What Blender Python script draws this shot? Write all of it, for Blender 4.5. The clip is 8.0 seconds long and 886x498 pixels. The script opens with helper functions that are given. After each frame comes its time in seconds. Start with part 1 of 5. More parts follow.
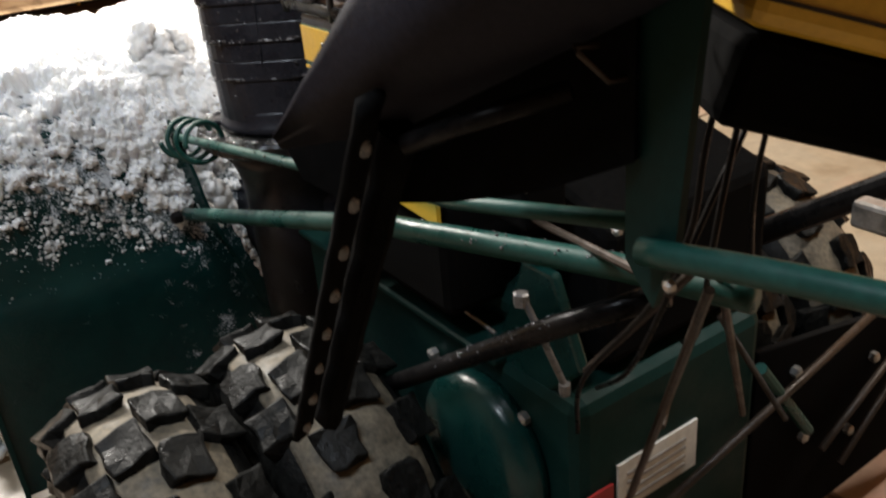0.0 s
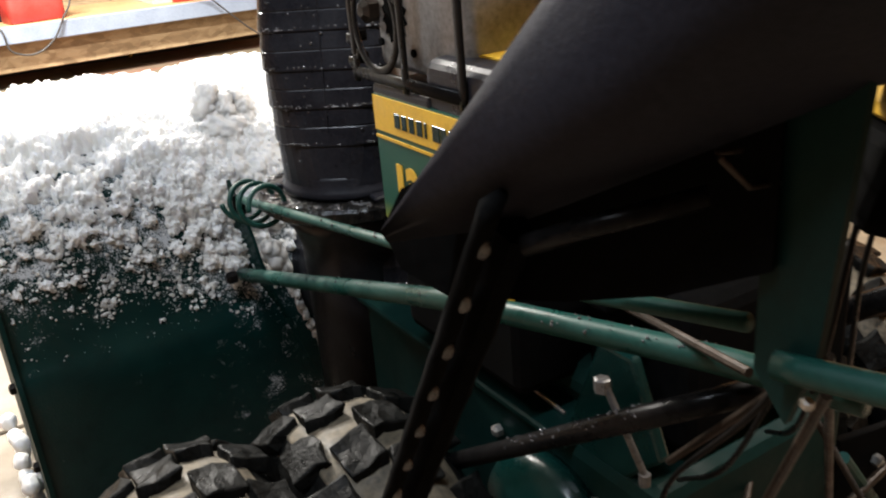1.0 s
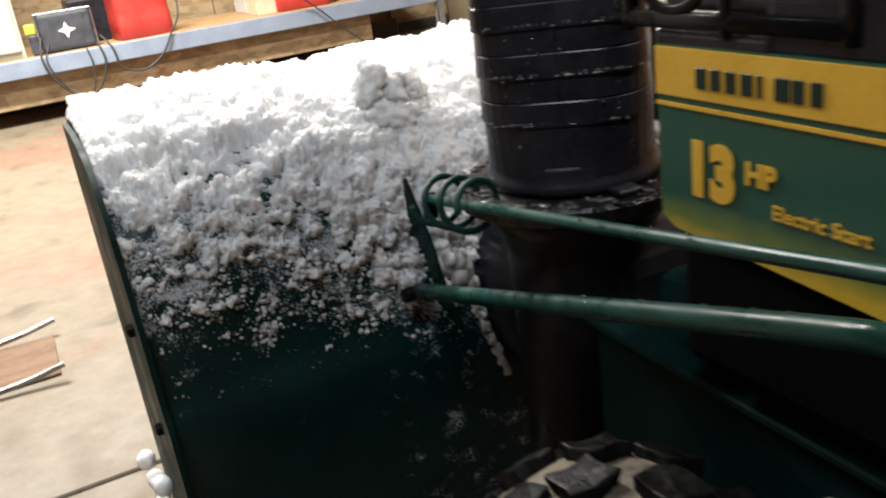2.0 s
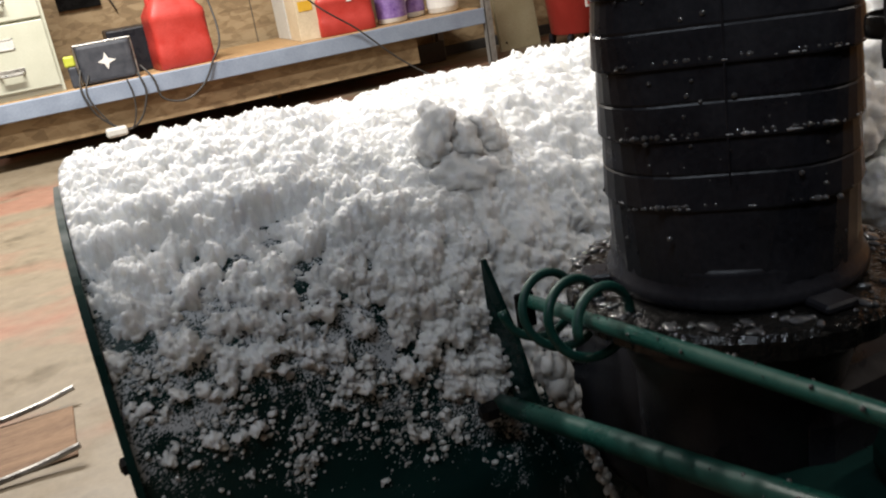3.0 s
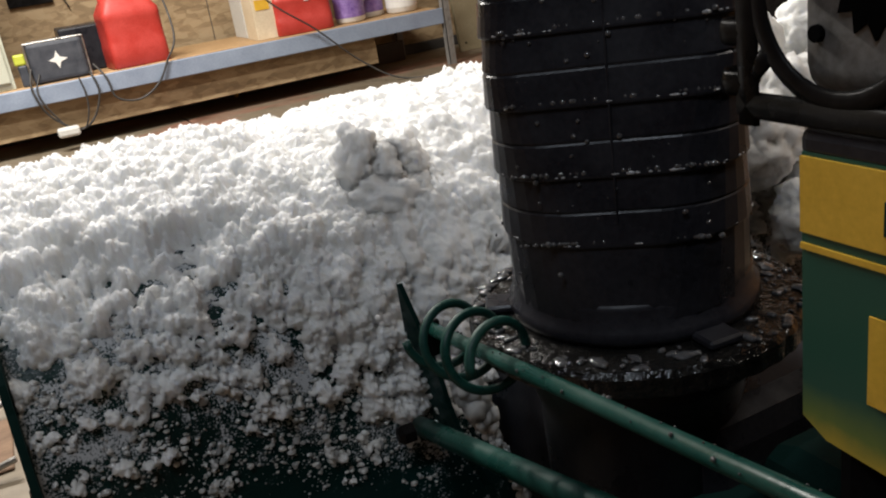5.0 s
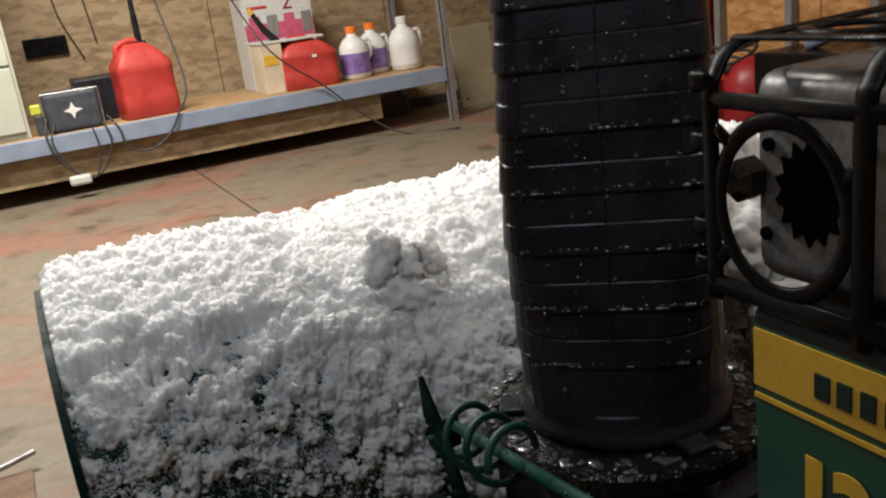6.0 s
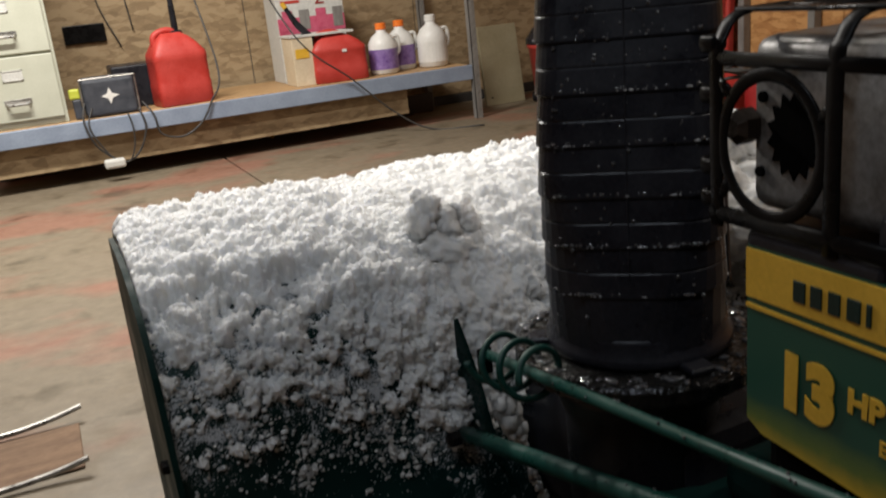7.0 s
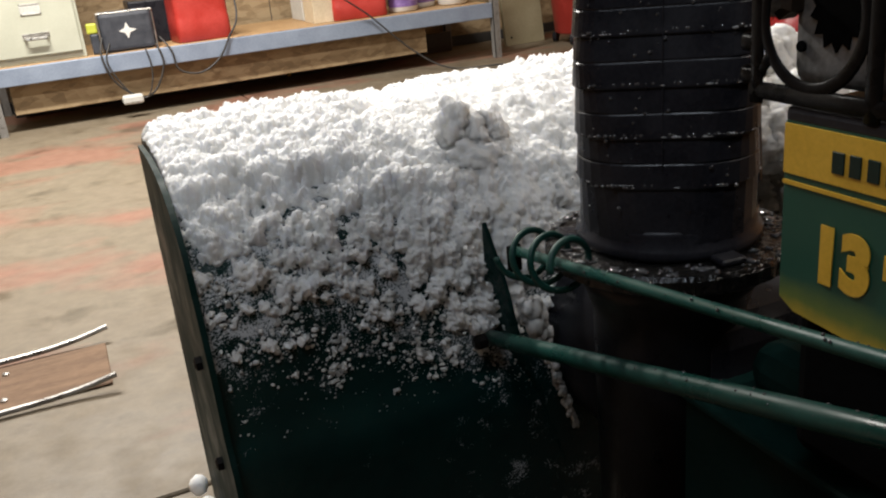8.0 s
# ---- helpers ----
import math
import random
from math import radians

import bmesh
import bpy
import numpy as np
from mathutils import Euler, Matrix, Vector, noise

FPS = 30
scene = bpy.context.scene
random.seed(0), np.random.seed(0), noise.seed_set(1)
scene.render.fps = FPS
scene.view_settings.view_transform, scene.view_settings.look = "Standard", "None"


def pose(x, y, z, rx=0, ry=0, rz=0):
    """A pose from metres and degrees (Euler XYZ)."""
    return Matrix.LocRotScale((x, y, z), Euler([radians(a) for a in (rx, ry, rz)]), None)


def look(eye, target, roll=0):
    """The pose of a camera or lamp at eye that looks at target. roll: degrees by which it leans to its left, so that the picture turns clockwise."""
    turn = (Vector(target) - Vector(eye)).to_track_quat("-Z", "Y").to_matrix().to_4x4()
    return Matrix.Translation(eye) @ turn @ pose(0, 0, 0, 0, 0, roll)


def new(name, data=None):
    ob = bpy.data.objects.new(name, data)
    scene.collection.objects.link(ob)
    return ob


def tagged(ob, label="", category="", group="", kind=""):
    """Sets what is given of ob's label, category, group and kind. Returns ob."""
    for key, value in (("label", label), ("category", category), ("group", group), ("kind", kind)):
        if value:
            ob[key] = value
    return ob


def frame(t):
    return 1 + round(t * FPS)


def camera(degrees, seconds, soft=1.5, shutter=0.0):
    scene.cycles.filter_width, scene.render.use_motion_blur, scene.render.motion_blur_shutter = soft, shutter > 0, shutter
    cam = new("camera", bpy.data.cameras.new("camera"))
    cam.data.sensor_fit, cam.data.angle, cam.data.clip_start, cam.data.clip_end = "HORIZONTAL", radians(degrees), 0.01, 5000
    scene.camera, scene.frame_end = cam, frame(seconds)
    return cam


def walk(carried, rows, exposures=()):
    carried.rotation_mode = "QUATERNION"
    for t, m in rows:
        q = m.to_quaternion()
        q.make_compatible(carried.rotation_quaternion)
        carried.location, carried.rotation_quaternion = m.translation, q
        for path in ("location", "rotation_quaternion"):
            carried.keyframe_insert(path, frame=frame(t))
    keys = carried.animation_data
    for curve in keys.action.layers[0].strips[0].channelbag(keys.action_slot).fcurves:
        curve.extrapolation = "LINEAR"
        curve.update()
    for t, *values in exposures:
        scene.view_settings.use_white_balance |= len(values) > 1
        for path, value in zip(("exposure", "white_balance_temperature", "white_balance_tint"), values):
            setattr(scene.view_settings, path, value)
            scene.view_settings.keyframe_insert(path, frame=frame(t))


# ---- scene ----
cam = camera(54.0, 8.0, soft=2.0, shutter=0.4)
PATH = [
    (0, (-0.331, -0.706, 0.771), (0.641, 0.806, -0.105), -5.3),
    (0.5, (-0.339, -0.693, 0.784), (0.619, 0.873, -0.009), -5.2),
    (1, (-0.343, -0.67, 0.784), (0.601, 0.919, 0.02), -4.8),
    (1.5, (-0.342, -0.578, 0.754), (0.535, 1.062, 0.019), -6.0),
    (2, (-0.37, -0.438, 0.721), (0.407, 1.258, -0.001), -8.0),
    (2.2, (-0.364, -0.379, 0.713), (0.394, 1.332, 0.006), -8.8),
    (3.3, (-0.269, -0.195, 0.707), (0.421, 1.563, 0.047), -9.5),
    (3.5, (-0.257, -0.197, 0.715), (0.444, 1.557, 0.057), -9.2),
    (4, (-0.253, -0.219, 0.711), (0.497, 1.509, 0.04), -8.6),
    (5.3, (-0.257, -0.231, 0.737), (0.507, 1.485, 0.052), -8.9),
    (5.5, (-0.266, -0.24, 0.76), (0.516, 1.481, 0.107), -8.2),
    (6, (-0.297, -0.29, 0.806), (0.5, 1.445, 0.211), -7.5),
    (6.5, (-0.334, -0.33, 0.827), (0.451, 1.418, 0.255), -6.5),
    (7, (-0.364, -0.376, 0.793), (0.4, 1.378, 0.207), -5.9),
    (7.5, (-0.381, -0.391, 0.764), (0.352, 1.354, 0.118), -5.5),
    (8, (-0.39, -0.387, 0.753), (0.319, 1.349, 0.059), -5.7),
]
EXPOSURE = [(0.0, 1.9), (1.0, 1.95), (1.5, 1.75), (2.2, 1.05), (3.3, 0.5), (4.2, 0.5), (5.3, 0.4), (6.0, 0.2), (7.0, 0.05), (8.0, 0.5)]
walk(cam, [(t, look(eye, target, roll)) for t, eye, target, roll in PATH], EXPOSURE)

# ---- light: unseen lamps at ceiling height, the last cooler and towards the entrance ----
world = bpy.data.worlds.new("world")
scene.world = world
world.use_nodes = True
world.node_tree.nodes["Background"].inputs["Color"].default_value = (0.8, 0.9, 1.0, 1)
world.node_tree.nodes["Background"].inputs["Strength"].default_value = 0.03


def area_lamp(name, place, target, size, size_y, watts, colour):
    data = bpy.data.lights.new(name, "AREA")
    data.shape, data.size, data.size_y, data.energy, data.color = "RECTANGLE", size, size_y, watts, colour
    ob = new(name, data)
    ob.matrix_world = look(place, target)
    return ob


area_lamp("unseen_lamp_light", (-0.5, 3.1, 2.52), (-0.5, 3.1, 0), 1.2, 0.12, 116, (1.0, 0.96, 0.90))
# added lamp that brightens the top and slope of the snow
area_lamp("unseen_lamp_light", (0.2, 1.9, 2.52), (0.2, 1.9, 0), 1.2, 0.12, 38, (1.0, 0.95, 0.88))
# added warm fill for the snow heap right of the chute
area_lamp("unseen_lamp_light", (1.6, -0.6, 2.52), (1.6, -0.6, 0), 1.2, 0.12, 15, (1.0, 0.93, 0.84))
area_lamp("unseen_lamp_light", (-1.05, -0.6, 2.52), (-1.05, -0.6, 0), 1.2, 0.12, 13, (0.80, 0.89, 1.0))


# ---- materials ----
def nodes_of(name):
    m = bpy.data.materials.new(name)
    m.use_nodes = True
    return m, m.node_tree.nodes, m.node_tree.links, m.node_tree.nodes["Principled BSDF"]


def tex_noise(nt, ln, scale, detail=5.0, rough=0.6, vec=None, stretch=(1, 1, 1)):
    n = nt.new("ShaderNodeTexNoise")
    n.inputs["Scale"].default_value, n.inputs["Detail"].default_value, n.inputs["Roughness"].default_value = scale, detail, rough
    if vec is None:
        vec = nt.new("ShaderNodeTexCoord").outputs["Object"]
    mp = nt.new("ShaderNodeMapping")
    mp.inputs["Scale"].default_value = stretch
    ln.new(vec, mp.inputs["Vector"])
    ln.new(mp.outputs["Vector"], n.inputs["Vector"])
    return n


def ramp(nt, ln, fac, stops):
    r = nt.new("ShaderNodeValToRGB")
    while len(r.color_ramp.elements) < len(stops):
        r.color_ramp.elements.new(0.5)
    for e, (p, c) in zip(r.color_ramp.elements, stops):
        e.position, e.color = p, (*c, 1)
    ln.new(fac, r.inputs["Fac"])
    return r


def bump(nt, ln, bsdf, height, strength, distance):
    b = nt.new("ShaderNodeBump")
    b.inputs["Strength"].default_value, b.inputs["Distance"].default_value = strength, distance
    ln.new(height, b.inputs["Height"])
    ln.new(b.outputs["Normal"], bsdf.inputs["Normal"])


def surface(name, a, b, rough=0.5, metal=0.0, scale=8.0, fine=60.0, relief=0.3, depth=0.002, stretch=(1, 1, 1), spread=0.15, coat=0.0, spec=0.5):
    """Two colours mixed by coarse and fine noise, with varied gloss and fine relief."""
    m, nt, ln, p = nodes_of(name)
    n1, n2 = tex_noise(nt, ln, scale, stretch=stretch), tex_noise(nt, ln, fine, 3, stretch=stretch)
    mix = nt.new("ShaderNodeMath")
    mix.operation = "MULTIPLY_ADD"
    mix.inputs[1].default_value = 0.45
    half = nt.new("ShaderNodeMath")
    half.operation = "MULTIPLY"
    half.inputs[1].default_value = 0.55
    ln.new(n1.outputs["Fac"], half.inputs[0])
    ln.new(n2.outputs["Fac"], mix.inputs[0])
    ln.new(half.outputs[0], mix.inputs[2])
    r = ramp(nt, ln, mix.outputs[0], [(0.35, a), (0.65, b)])
    ln.new(r.outputs["Color"], p.inputs["Base Color"])
    rr = nt.new("ShaderNodeMapRange")
    rr.inputs["From Min"].default_value, rr.inputs["From Max"].default_value = 0.35, 0.65
    rr.inputs["To Min"].default_value, rr.inputs["To Max"].default_value = max(0.03, rough - spread), min(1, rough + spread)
    ln.new(n1.outputs["Fac"], rr.inputs["Value"])
    ln.new(rr.outputs[0], p.inputs["Roughness"])
    p.inputs["Metallic"].default_value = metal
    p.inputs["Coat Weight"].default_value = coat
    p.inputs["Specular IOR Level"].default_value = spec
    if relief:
        bump(nt, ln, p, n2.outputs["Fac"], relief, depth)
    return m


M_GREEN = surface("green_paint", (0.002, 0.017, 0.015), (0.004, 0.028, 0.024), 0.28, 0, 14, 220, 0.15, 0.0006, spec=0.3)
M_DULL = surface("dull_green_paint", (0.002, 0.014, 0.012), (0.004, 0.024, 0.020), 0.6, 0, 14, 220, 0.15, 0.0006, spec=0.12)
M_ROD = surface("green_tube_paint", (0.004, 0.030, 0.024), (0.009, 0.052, 0.041), 0.36, 0, 20, 260, 0.2, 0.0006, spec=0.28)
M_BLACK = surface("black_plastic", (0.010, 0.010, 0.013), (0.024, 0.024, 0.029), 0.36, 0, 20, 300, 0.25, 0.0004, spec=0.2)
# water with a pale base colour in place of white glints
M_MELT_GLINT = surface("melt_water_with_glint", (0.22, 0.22, 0.23), (0.46, 0.46, 0.47), 0.14, 0, 90, 300, 0, spread=0.06, spec=1.0)
M_WET = surface("wet_black_steel", (0.004, 0.004, 0.004), (0.012, 0.011, 0.010), 0.2, 0, 45, 120, 0.5, 0.005, spread=0.12, spec=0.3)
M_DROP = surface("water_drop", (0.03, 0.03, 0.032), (0.10, 0.10, 0.105), 0.12, 0, 20, 200, 0, spread=0.05, spec=1.0)
M_IRON = surface("black_enamel", (0.003, 0.003, 0.003), (0.009, 0.008, 0.008), 0.34, 0, 25, 240, 0.3, 0.0006, spec=0.1)
M_COVER = surface("grey_plastic_cover", (0.008, 0.008, 0.012), (0.017, 0.017, 0.024), 0.68, 0, 12, 350, 0.35, 0.0006, spec=0.16)
# black parts, with the deep shade between them put into the colour
M_BLACK_SHADE = surface("black_with_shade", (0.002, 0.002, 0.002), (0.005, 0.005, 0.005), 0.9, 0, 20, 200, 0.3, 0.0006, spread=0.05, spec=0.03)
M_RUBBER = surface("tyre_rubber", (0.003, 0.003, 0.003), (0.009, 0.009, 0.008), 0.45, 0, 60, 260, 0.6, 0.0015, spread=0.22, spec=0.08)
M_TREAD = surface("muddy_tyre_groove", (0.030, 0.025, 0.017), (0.15, 0.122, 0.082), 0.7, 0, 40, 180, 0.4, 0.001)
M_STEEL = surface("dull_steel", (0.32, 0.31, 0.29), (0.55, 0.53, 0.5), 0.38, 0.9, 25, 300, 0.2, 0.0005)
M_MUFFLER = surface("heat_stained_steel", (0.14, 0.13, 0.12), (0.34, 0.33, 0.32), 0.45, 0.35, 18, 200, 0.2, 0.0006)
M_DIMPLE = surface("rubbed_bare_steel", (0.05, 0.048, 0.046), (0.18, 0.17, 0.165), 0.35, 0.3, 90, 300, 0.2, 0.0005)
M_RUSTY = surface("rusty_steel", (0.014, 0.010, 0.007), (0.05, 0.034, 0.024), 0.45, 0.4, 30, 260, 0.5, 0.001)
M_YELLOW = surface("yellow_decal", (0.62, 0.36, 0.03), (0.78, 0.47, 0.05), 0.4, 0, 25, 300, 0.05, 0.0003)
M_WOOD = surface("pale_plank", (0.27, 0.15, 0.065), (0.56, 0.37, 0.19), 0.6, 0, 5, 40, 0.3, 0.002, (1, 9, 9))
M_GREYWOOD = surface("weathered_board", (0.12, 0.078, 0.054), (0.26, 0.175, 0.12), 0.85, 0, 5, 60, 0.4, 0.002, (1, 9, 9), spec=0.1)
M_STUD = surface("grey_stud", (0.17, 0.16, 0.15), (0.30, 0.29, 0.27), 0.6, 0.2, 6, 60, 0.3, 0.002, (6, 6, 1))
M_SHELF = surface("blue_grey_shelf_paint", (0.22, 0.27, 0.36), (0.30, 0.36, 0.46), 0.45, 0.1, 8, 120, 0.1, 0.001)
M_CABINET = surface("cream_enamel", (0.46, 0.47, 0.38), (0.54, 0.55, 0.45), 0.42, 0, 6, 150, 0.08, 0.0006)
M_RED = surface("red_plastic", (0.40, 0.030, 0.022), (0.54, 0.055, 0.042), 0.5, 0, 9, 160, 0.12, 0.001)
M_PINK = surface("dark_red_vinyl", (0.22, 0.01, 0.012), (0.36, 0.02, 0.02), 0.4, 0, 9, 160, 0.12, 0.001)
M_WHITE = surface("white_plastic", (0.66, 0.65, 0.61), (0.80, 0.79, 0.76), 0.45, 0, 9, 140, 0.1, 0.001)
M_CARD = surface("cream_carton", (0.55, 0.45, 0.30), (0.70, 0.60, 0.44), 0.7, 0, 9, 120, 0.2, 0.001)
M_LIME = surface("yellow_green_plastic", (0.42, 0.46, 0.04), (0.55, 0.58, 0.08), 0.45, 0, 20, 150, 0.05, 0.0005)
M_ROSE = surface("pink_print", (0.46, 0.06, 0.12), (0.58, 0.12, 0.2), 0.5, 0, 30, 150, 0.05, 0.0005)
M_PURPLE = surface("purple_label", (0.13, 0.06, 0.25), (0.30, 0.20, 0.45), 0.4, 0, 30, 140, 0.05, 0.001)
M_ORANGE = surface("orange_cap", (0.85, 0.17, 0.02), (0.95, 0.25, 0.04), 0.4, 0, 30, 200, 0.05, 0.001)
M_CORD = surface("dark_cable", (0.02, 0.02, 0.02), (0.06, 0.055, 0.05), 0.55, 0, 40, 300, 0.1, 0.0005)
M_TAN = surface("tan_panel", (0.26, 0.22, 0.13), (0.36, 0.31, 0.2), 0.6, 0, 6, 120, 0.15, 0.001)
M_SLATE = surface("charger_grey", (0.03, 0.035, 0.045), (0.07, 0.075, 0.09), 0.5, 0, 20, 200, 0.2, 0.001)
M_PAPER = surface("worn_paper", (0.48, 0.48, 0.45), (0.66, 0.66, 0.62), 0.6, 0, 40, 160, 0.1, 0.0005)
# ceiling is out of view; its dark tone reduces the fill light
M_CEIL = surface("dark_unseen_ceiling", (0.16, 0.145, 0.125), (0.24, 0.22, 0.195), 0.8, 0, 4, 50, 0.3, 0.002)


def strand_board(name, dark, mid, pale, turn):
    """Pressed board of long wood flakes lying at many angles."""
    m, nt, ln, p = nodes_of(name)
    tc = nt.new("ShaderNodeTexCoord")
    layers = []
    for k, (ang, scale) in enumerate(((22, 24.0), (-35, 31.0), (75, 40.0))):
        mp = nt.new("ShaderNodeMapping")
        mp.inputs["Rotation"].default_value = (0, radians(ang), 0) if turn == "y" else (radians(ang), 0, 0)
        mp.inputs["Scale"].default_value = (0.42, 1, 1) if turn == "y" else (1, 0.42, 1)
        ln.new(tc.outputs["Object"], mp.inputs["Vector"])
        v = nt.new("ShaderNodeTexVoronoi")
        v.inputs["Scale"].default_value = scale
        v.inputs["Randomness"].default_value = 1.0
        ln.new(mp.outputs["Vector"], v.inputs["Vector"])
        sep = nt.new("ShaderNodeSeparateColor")
        ln.new(v.outputs["Color"], sep.inputs[0])
        layers.append(sep.outputs[k])
    tone = layers[0]
    for other in layers[1:]:
        mx = nt.new("ShaderNodeMix")
        mx.inputs["Factor"].default_value = 0.42
        ln.new(tone, mx.inputs["A"])
        ln.new(other, mx.inputs["B"])
        tone = mx.outputs["Result"]
    n1 = tex_noise(nt, ln, 2.2, 4, 0.6)
    n2 = tex_noise(nt, ln, 130, 3, 0.6)
    total = nt.new("ShaderNodeMath")
    total.operation = "MULTIPLY_ADD"
    total.inputs[1].default_value = 0.45
    ln.new(n1.outputs["Fac"], total.inputs[0])
    ln.new(tone, total.inputs[2])
    grain = nt.new("ShaderNodeMath")
    grain.operation = "MULTIPLY_ADD"
    grain.inputs[1].default_value = 0.2
    ln.new(n2.outputs["Fac"], grain.inputs[0])
    ln.new(total.outputs[0], grain.inputs[2])
    c = ramp(nt, ln, grain.outputs[0], [(0.50, dark), (0.80, mid), (1.0, pale)])
    ln.new(c.outputs["Color"], p.inputs["Base Color"])
    p.inputs["Roughness"].default_value = 0.72
    bump(nt, ln, p, grain.outputs[0], 0.3, 0.002)
    return m


M_OSB = strand_board("osb_board", (0.21, 0.143, 0.076), (0.30, 0.21, 0.115), (0.37, 0.27, 0.155), "y")
M_PINE = strand_board("orange_osb", (0.32, 0.14, 0.042), (0.46, 0.22, 0.073), (0.57, 0.30, 0.11), "x")


def concrete():
    m, nt, ln, p = nodes_of("painted_worn_concrete")
    n1, n2, n3 = tex_noise(nt, ln, 1.5, 5, 0.55, stretch=(0.7, 1.3, 1)), tex_noise(nt, ln, 22, 6, 0.7), tex_noise(nt, ln, 5, 5, 0.6)
    base = ramp(nt, ln, n2.outputs["Fac"], [(0.3, (0.142, 0.112, 0.075)), (0.7, (0.205, 0.165, 0.113))])
    red = ramp(nt, ln, n2.outputs["Fac"], [(0.3, (0.200, 0.092, 0.060)), (0.7, (0.265, 0.135, 0.090))])
    fac = ramp(nt, ln, n1.outputs["Fac"], [(0.50, (0, 0, 0)), (0.60, (0.9, 0.9, 0.9))])
    mix = nt.new("ShaderNodeMix")
    mix.data_type = "RGBA"
    ln.new(fac.outputs["Color"], mix.inputs["Factor"])
    ln.new(base.outputs["Color"], mix.inputs["A"])
    ln.new(red.outputs["Color"], mix.inputs["B"])
    stain = ramp(nt, ln, n3.outputs["Fac"], [(0.28, (0.35, 0.33, 0.3)), (0.42, (1, 1, 1))])
    mul = nt.new("ShaderNodeMix")
    mul.data_type, mul.blend_type = "RGBA", "MULTIPLY"
    mul.inputs["Factor"].default_value = 0.8
    ln.new(mix.outputs["Result"], mul.inputs["A"])
    ln.new(stain.outputs["Color"], mul.inputs["B"])
    ln.new(mul.outputs["Result"], p.inputs["Base Color"])
    rr = ramp(nt, ln, n3.outputs["Fac"], [(0.3, (0.35, 0.35, 0.35)), (0.6, (0.7, 0.7, 0.7))])
    ln.new(rr.outputs["Color"], p.inputs["Roughness"])
    bump(nt, ln, p, n2.outputs["Fac"], 0.3, 0.003)
    return m


def snow():
    m, nt, ln, p = nodes_of("snow")
    n1, n2 = tex_noise(nt, ln, 26, 6, 0.7), tex_noise(nt, ln, 420, 4, 0.7)
    c = ramp(nt, ln, n1.outputs["Fac"], [(0.28, (0.70, 0.69, 0.66)), (0.6, (0.87, 0.87, 0.86))])
    ln.new(c.outputs["Color"], p.inputs["Base Color"])
    p.inputs["Roughness"].default_value = 0.55
    p.inputs["Subsurface Weight"].default_value = 0.85
    p.inputs["Subsurface Radius"].default_value = (0.017, 0.0175, 0.019)
    p.inputs["Subsurface Scale"].default_value = 1.0
    bump(nt, ln, p, n2.outputs["Fac"], 0.4, 0.0015)
    return m


def frosted_green():
    """Green paint under a powder of snow, denser beside the middle flange and upwards."""
    m, nt, ln, p = nodes_of("frosted_green_paint")
    tc = nt.new("ShaderNodeTexCoord")
    sep = nt.new("ShaderNodeSeparateXYZ")
    ln.new(tc.outputs["Object"], sep.inputs[0])
    n1, n2, n3 = tex_noise(nt, ln, 34, 6, 0.65), tex_noise(nt, ln, 520, 3, 0.6), tex_noise(nt, ln, 14, 4, 0.6)

    def reach(sock, lo, hi, a, b):
        r = nt.new("ShaderNodeMapRange")
        for key, val in (("From Min", lo), ("From Max", hi), ("To Min", a), ("To Max", b)):
            r.inputs[key].default_value = val
        ln.new(sock, r.inputs["Value"])
        return r.outputs[0]

    def add(a, b, op="ADD"):
        q = nt.new("ShaderNodeMath")
        q.operation = op
        ln.new(a, q.inputs[0])
        ln.new(b, q.inputs[1])
        return q.outputs[0]

    dense = add(reach(sep.outputs["X"], -0.11, -0.045, -0.10, 0.26), reach(sep.outputs["Z"], 0.27, 0.41, -0.45, 0.38))
    fac = add(add(reach(n1.outputs["Fac"], 0.3, 0.7, -0.75, 0.40), reach(n2.outputs["Fac"], 0.35, 0.65, -0.35, 0.35)), dense)
    f = ramp(nt, ln, fac, [(0.0, (0, 0, 0)), (0.3, (0.7, 0.7, 0.7))])
    paint = ramp(nt, ln, n3.outputs["Fac"], [(0.3, (0.002, 0.016, 0.015)), (0.7, (0.004, 0.027, 0.024))])
    mix = nt.new("ShaderNodeMix")
    mix.data_type = "RGBA"
    ln.new(f.outputs["Color"], mix.inputs["Factor"])
    ln.new(paint.outputs["Color"], mix.inputs["A"])
    mix.inputs["B"].default_value = (0.72, 0.73, 0.75, 1)
    ln.new(mix.outputs["Result"], p.inputs["Base Color"])
    ln.new(reach(f.outputs["Color"], 0, 0.8, 0.17, 0.7), p.inputs["Roughness"])
    p.inputs["Specular IOR Level"].default_value = 0.35
    bump(nt, ln, p, fac, 0.25, 0.0012)
    return m


M_FLOOR, M_SNOW, M_FROST = concrete(), snow(), frosted_green()


# ---- mesh helpers ----
def part(name, bm, material, parent=None, label="", smooth=False):
    me = bpy.data.meshes.new(name)
    bmesh.ops.recalc_face_normals(bm, faces=bm.faces[:])
    bm.to_mesh(me)
    bm.free()
    for pl in me.polygons:
        pl.use_smooth = smooth
    me.materials.append(material)
    ob = new(name, me)
    if parent is not None:
        ob.parent = parent
    if label:
        ob["label"] = label
    return ob


def box(lo, hi, bevel=0.0, seg=2, m=None):
    bm = bmesh.new()
    c, d = [(a + b) / 2 for a, b in zip(lo, hi)], [b - a for a, b in zip(lo, hi)]
    bmesh.ops.create_cube(bm, size=1, matrix=Matrix.Translation(c) @ Matrix.Diagonal((*d, 1)))
    if bevel:
        bmesh.ops.bevel(bm, geom=bm.edges[:], offset=bevel, segments=seg, profile=0.5, affect="EDGES")
    if m is not None:
        bmesh.ops.transform(bm, matrix=m, verts=bm.verts[:])
    return bm


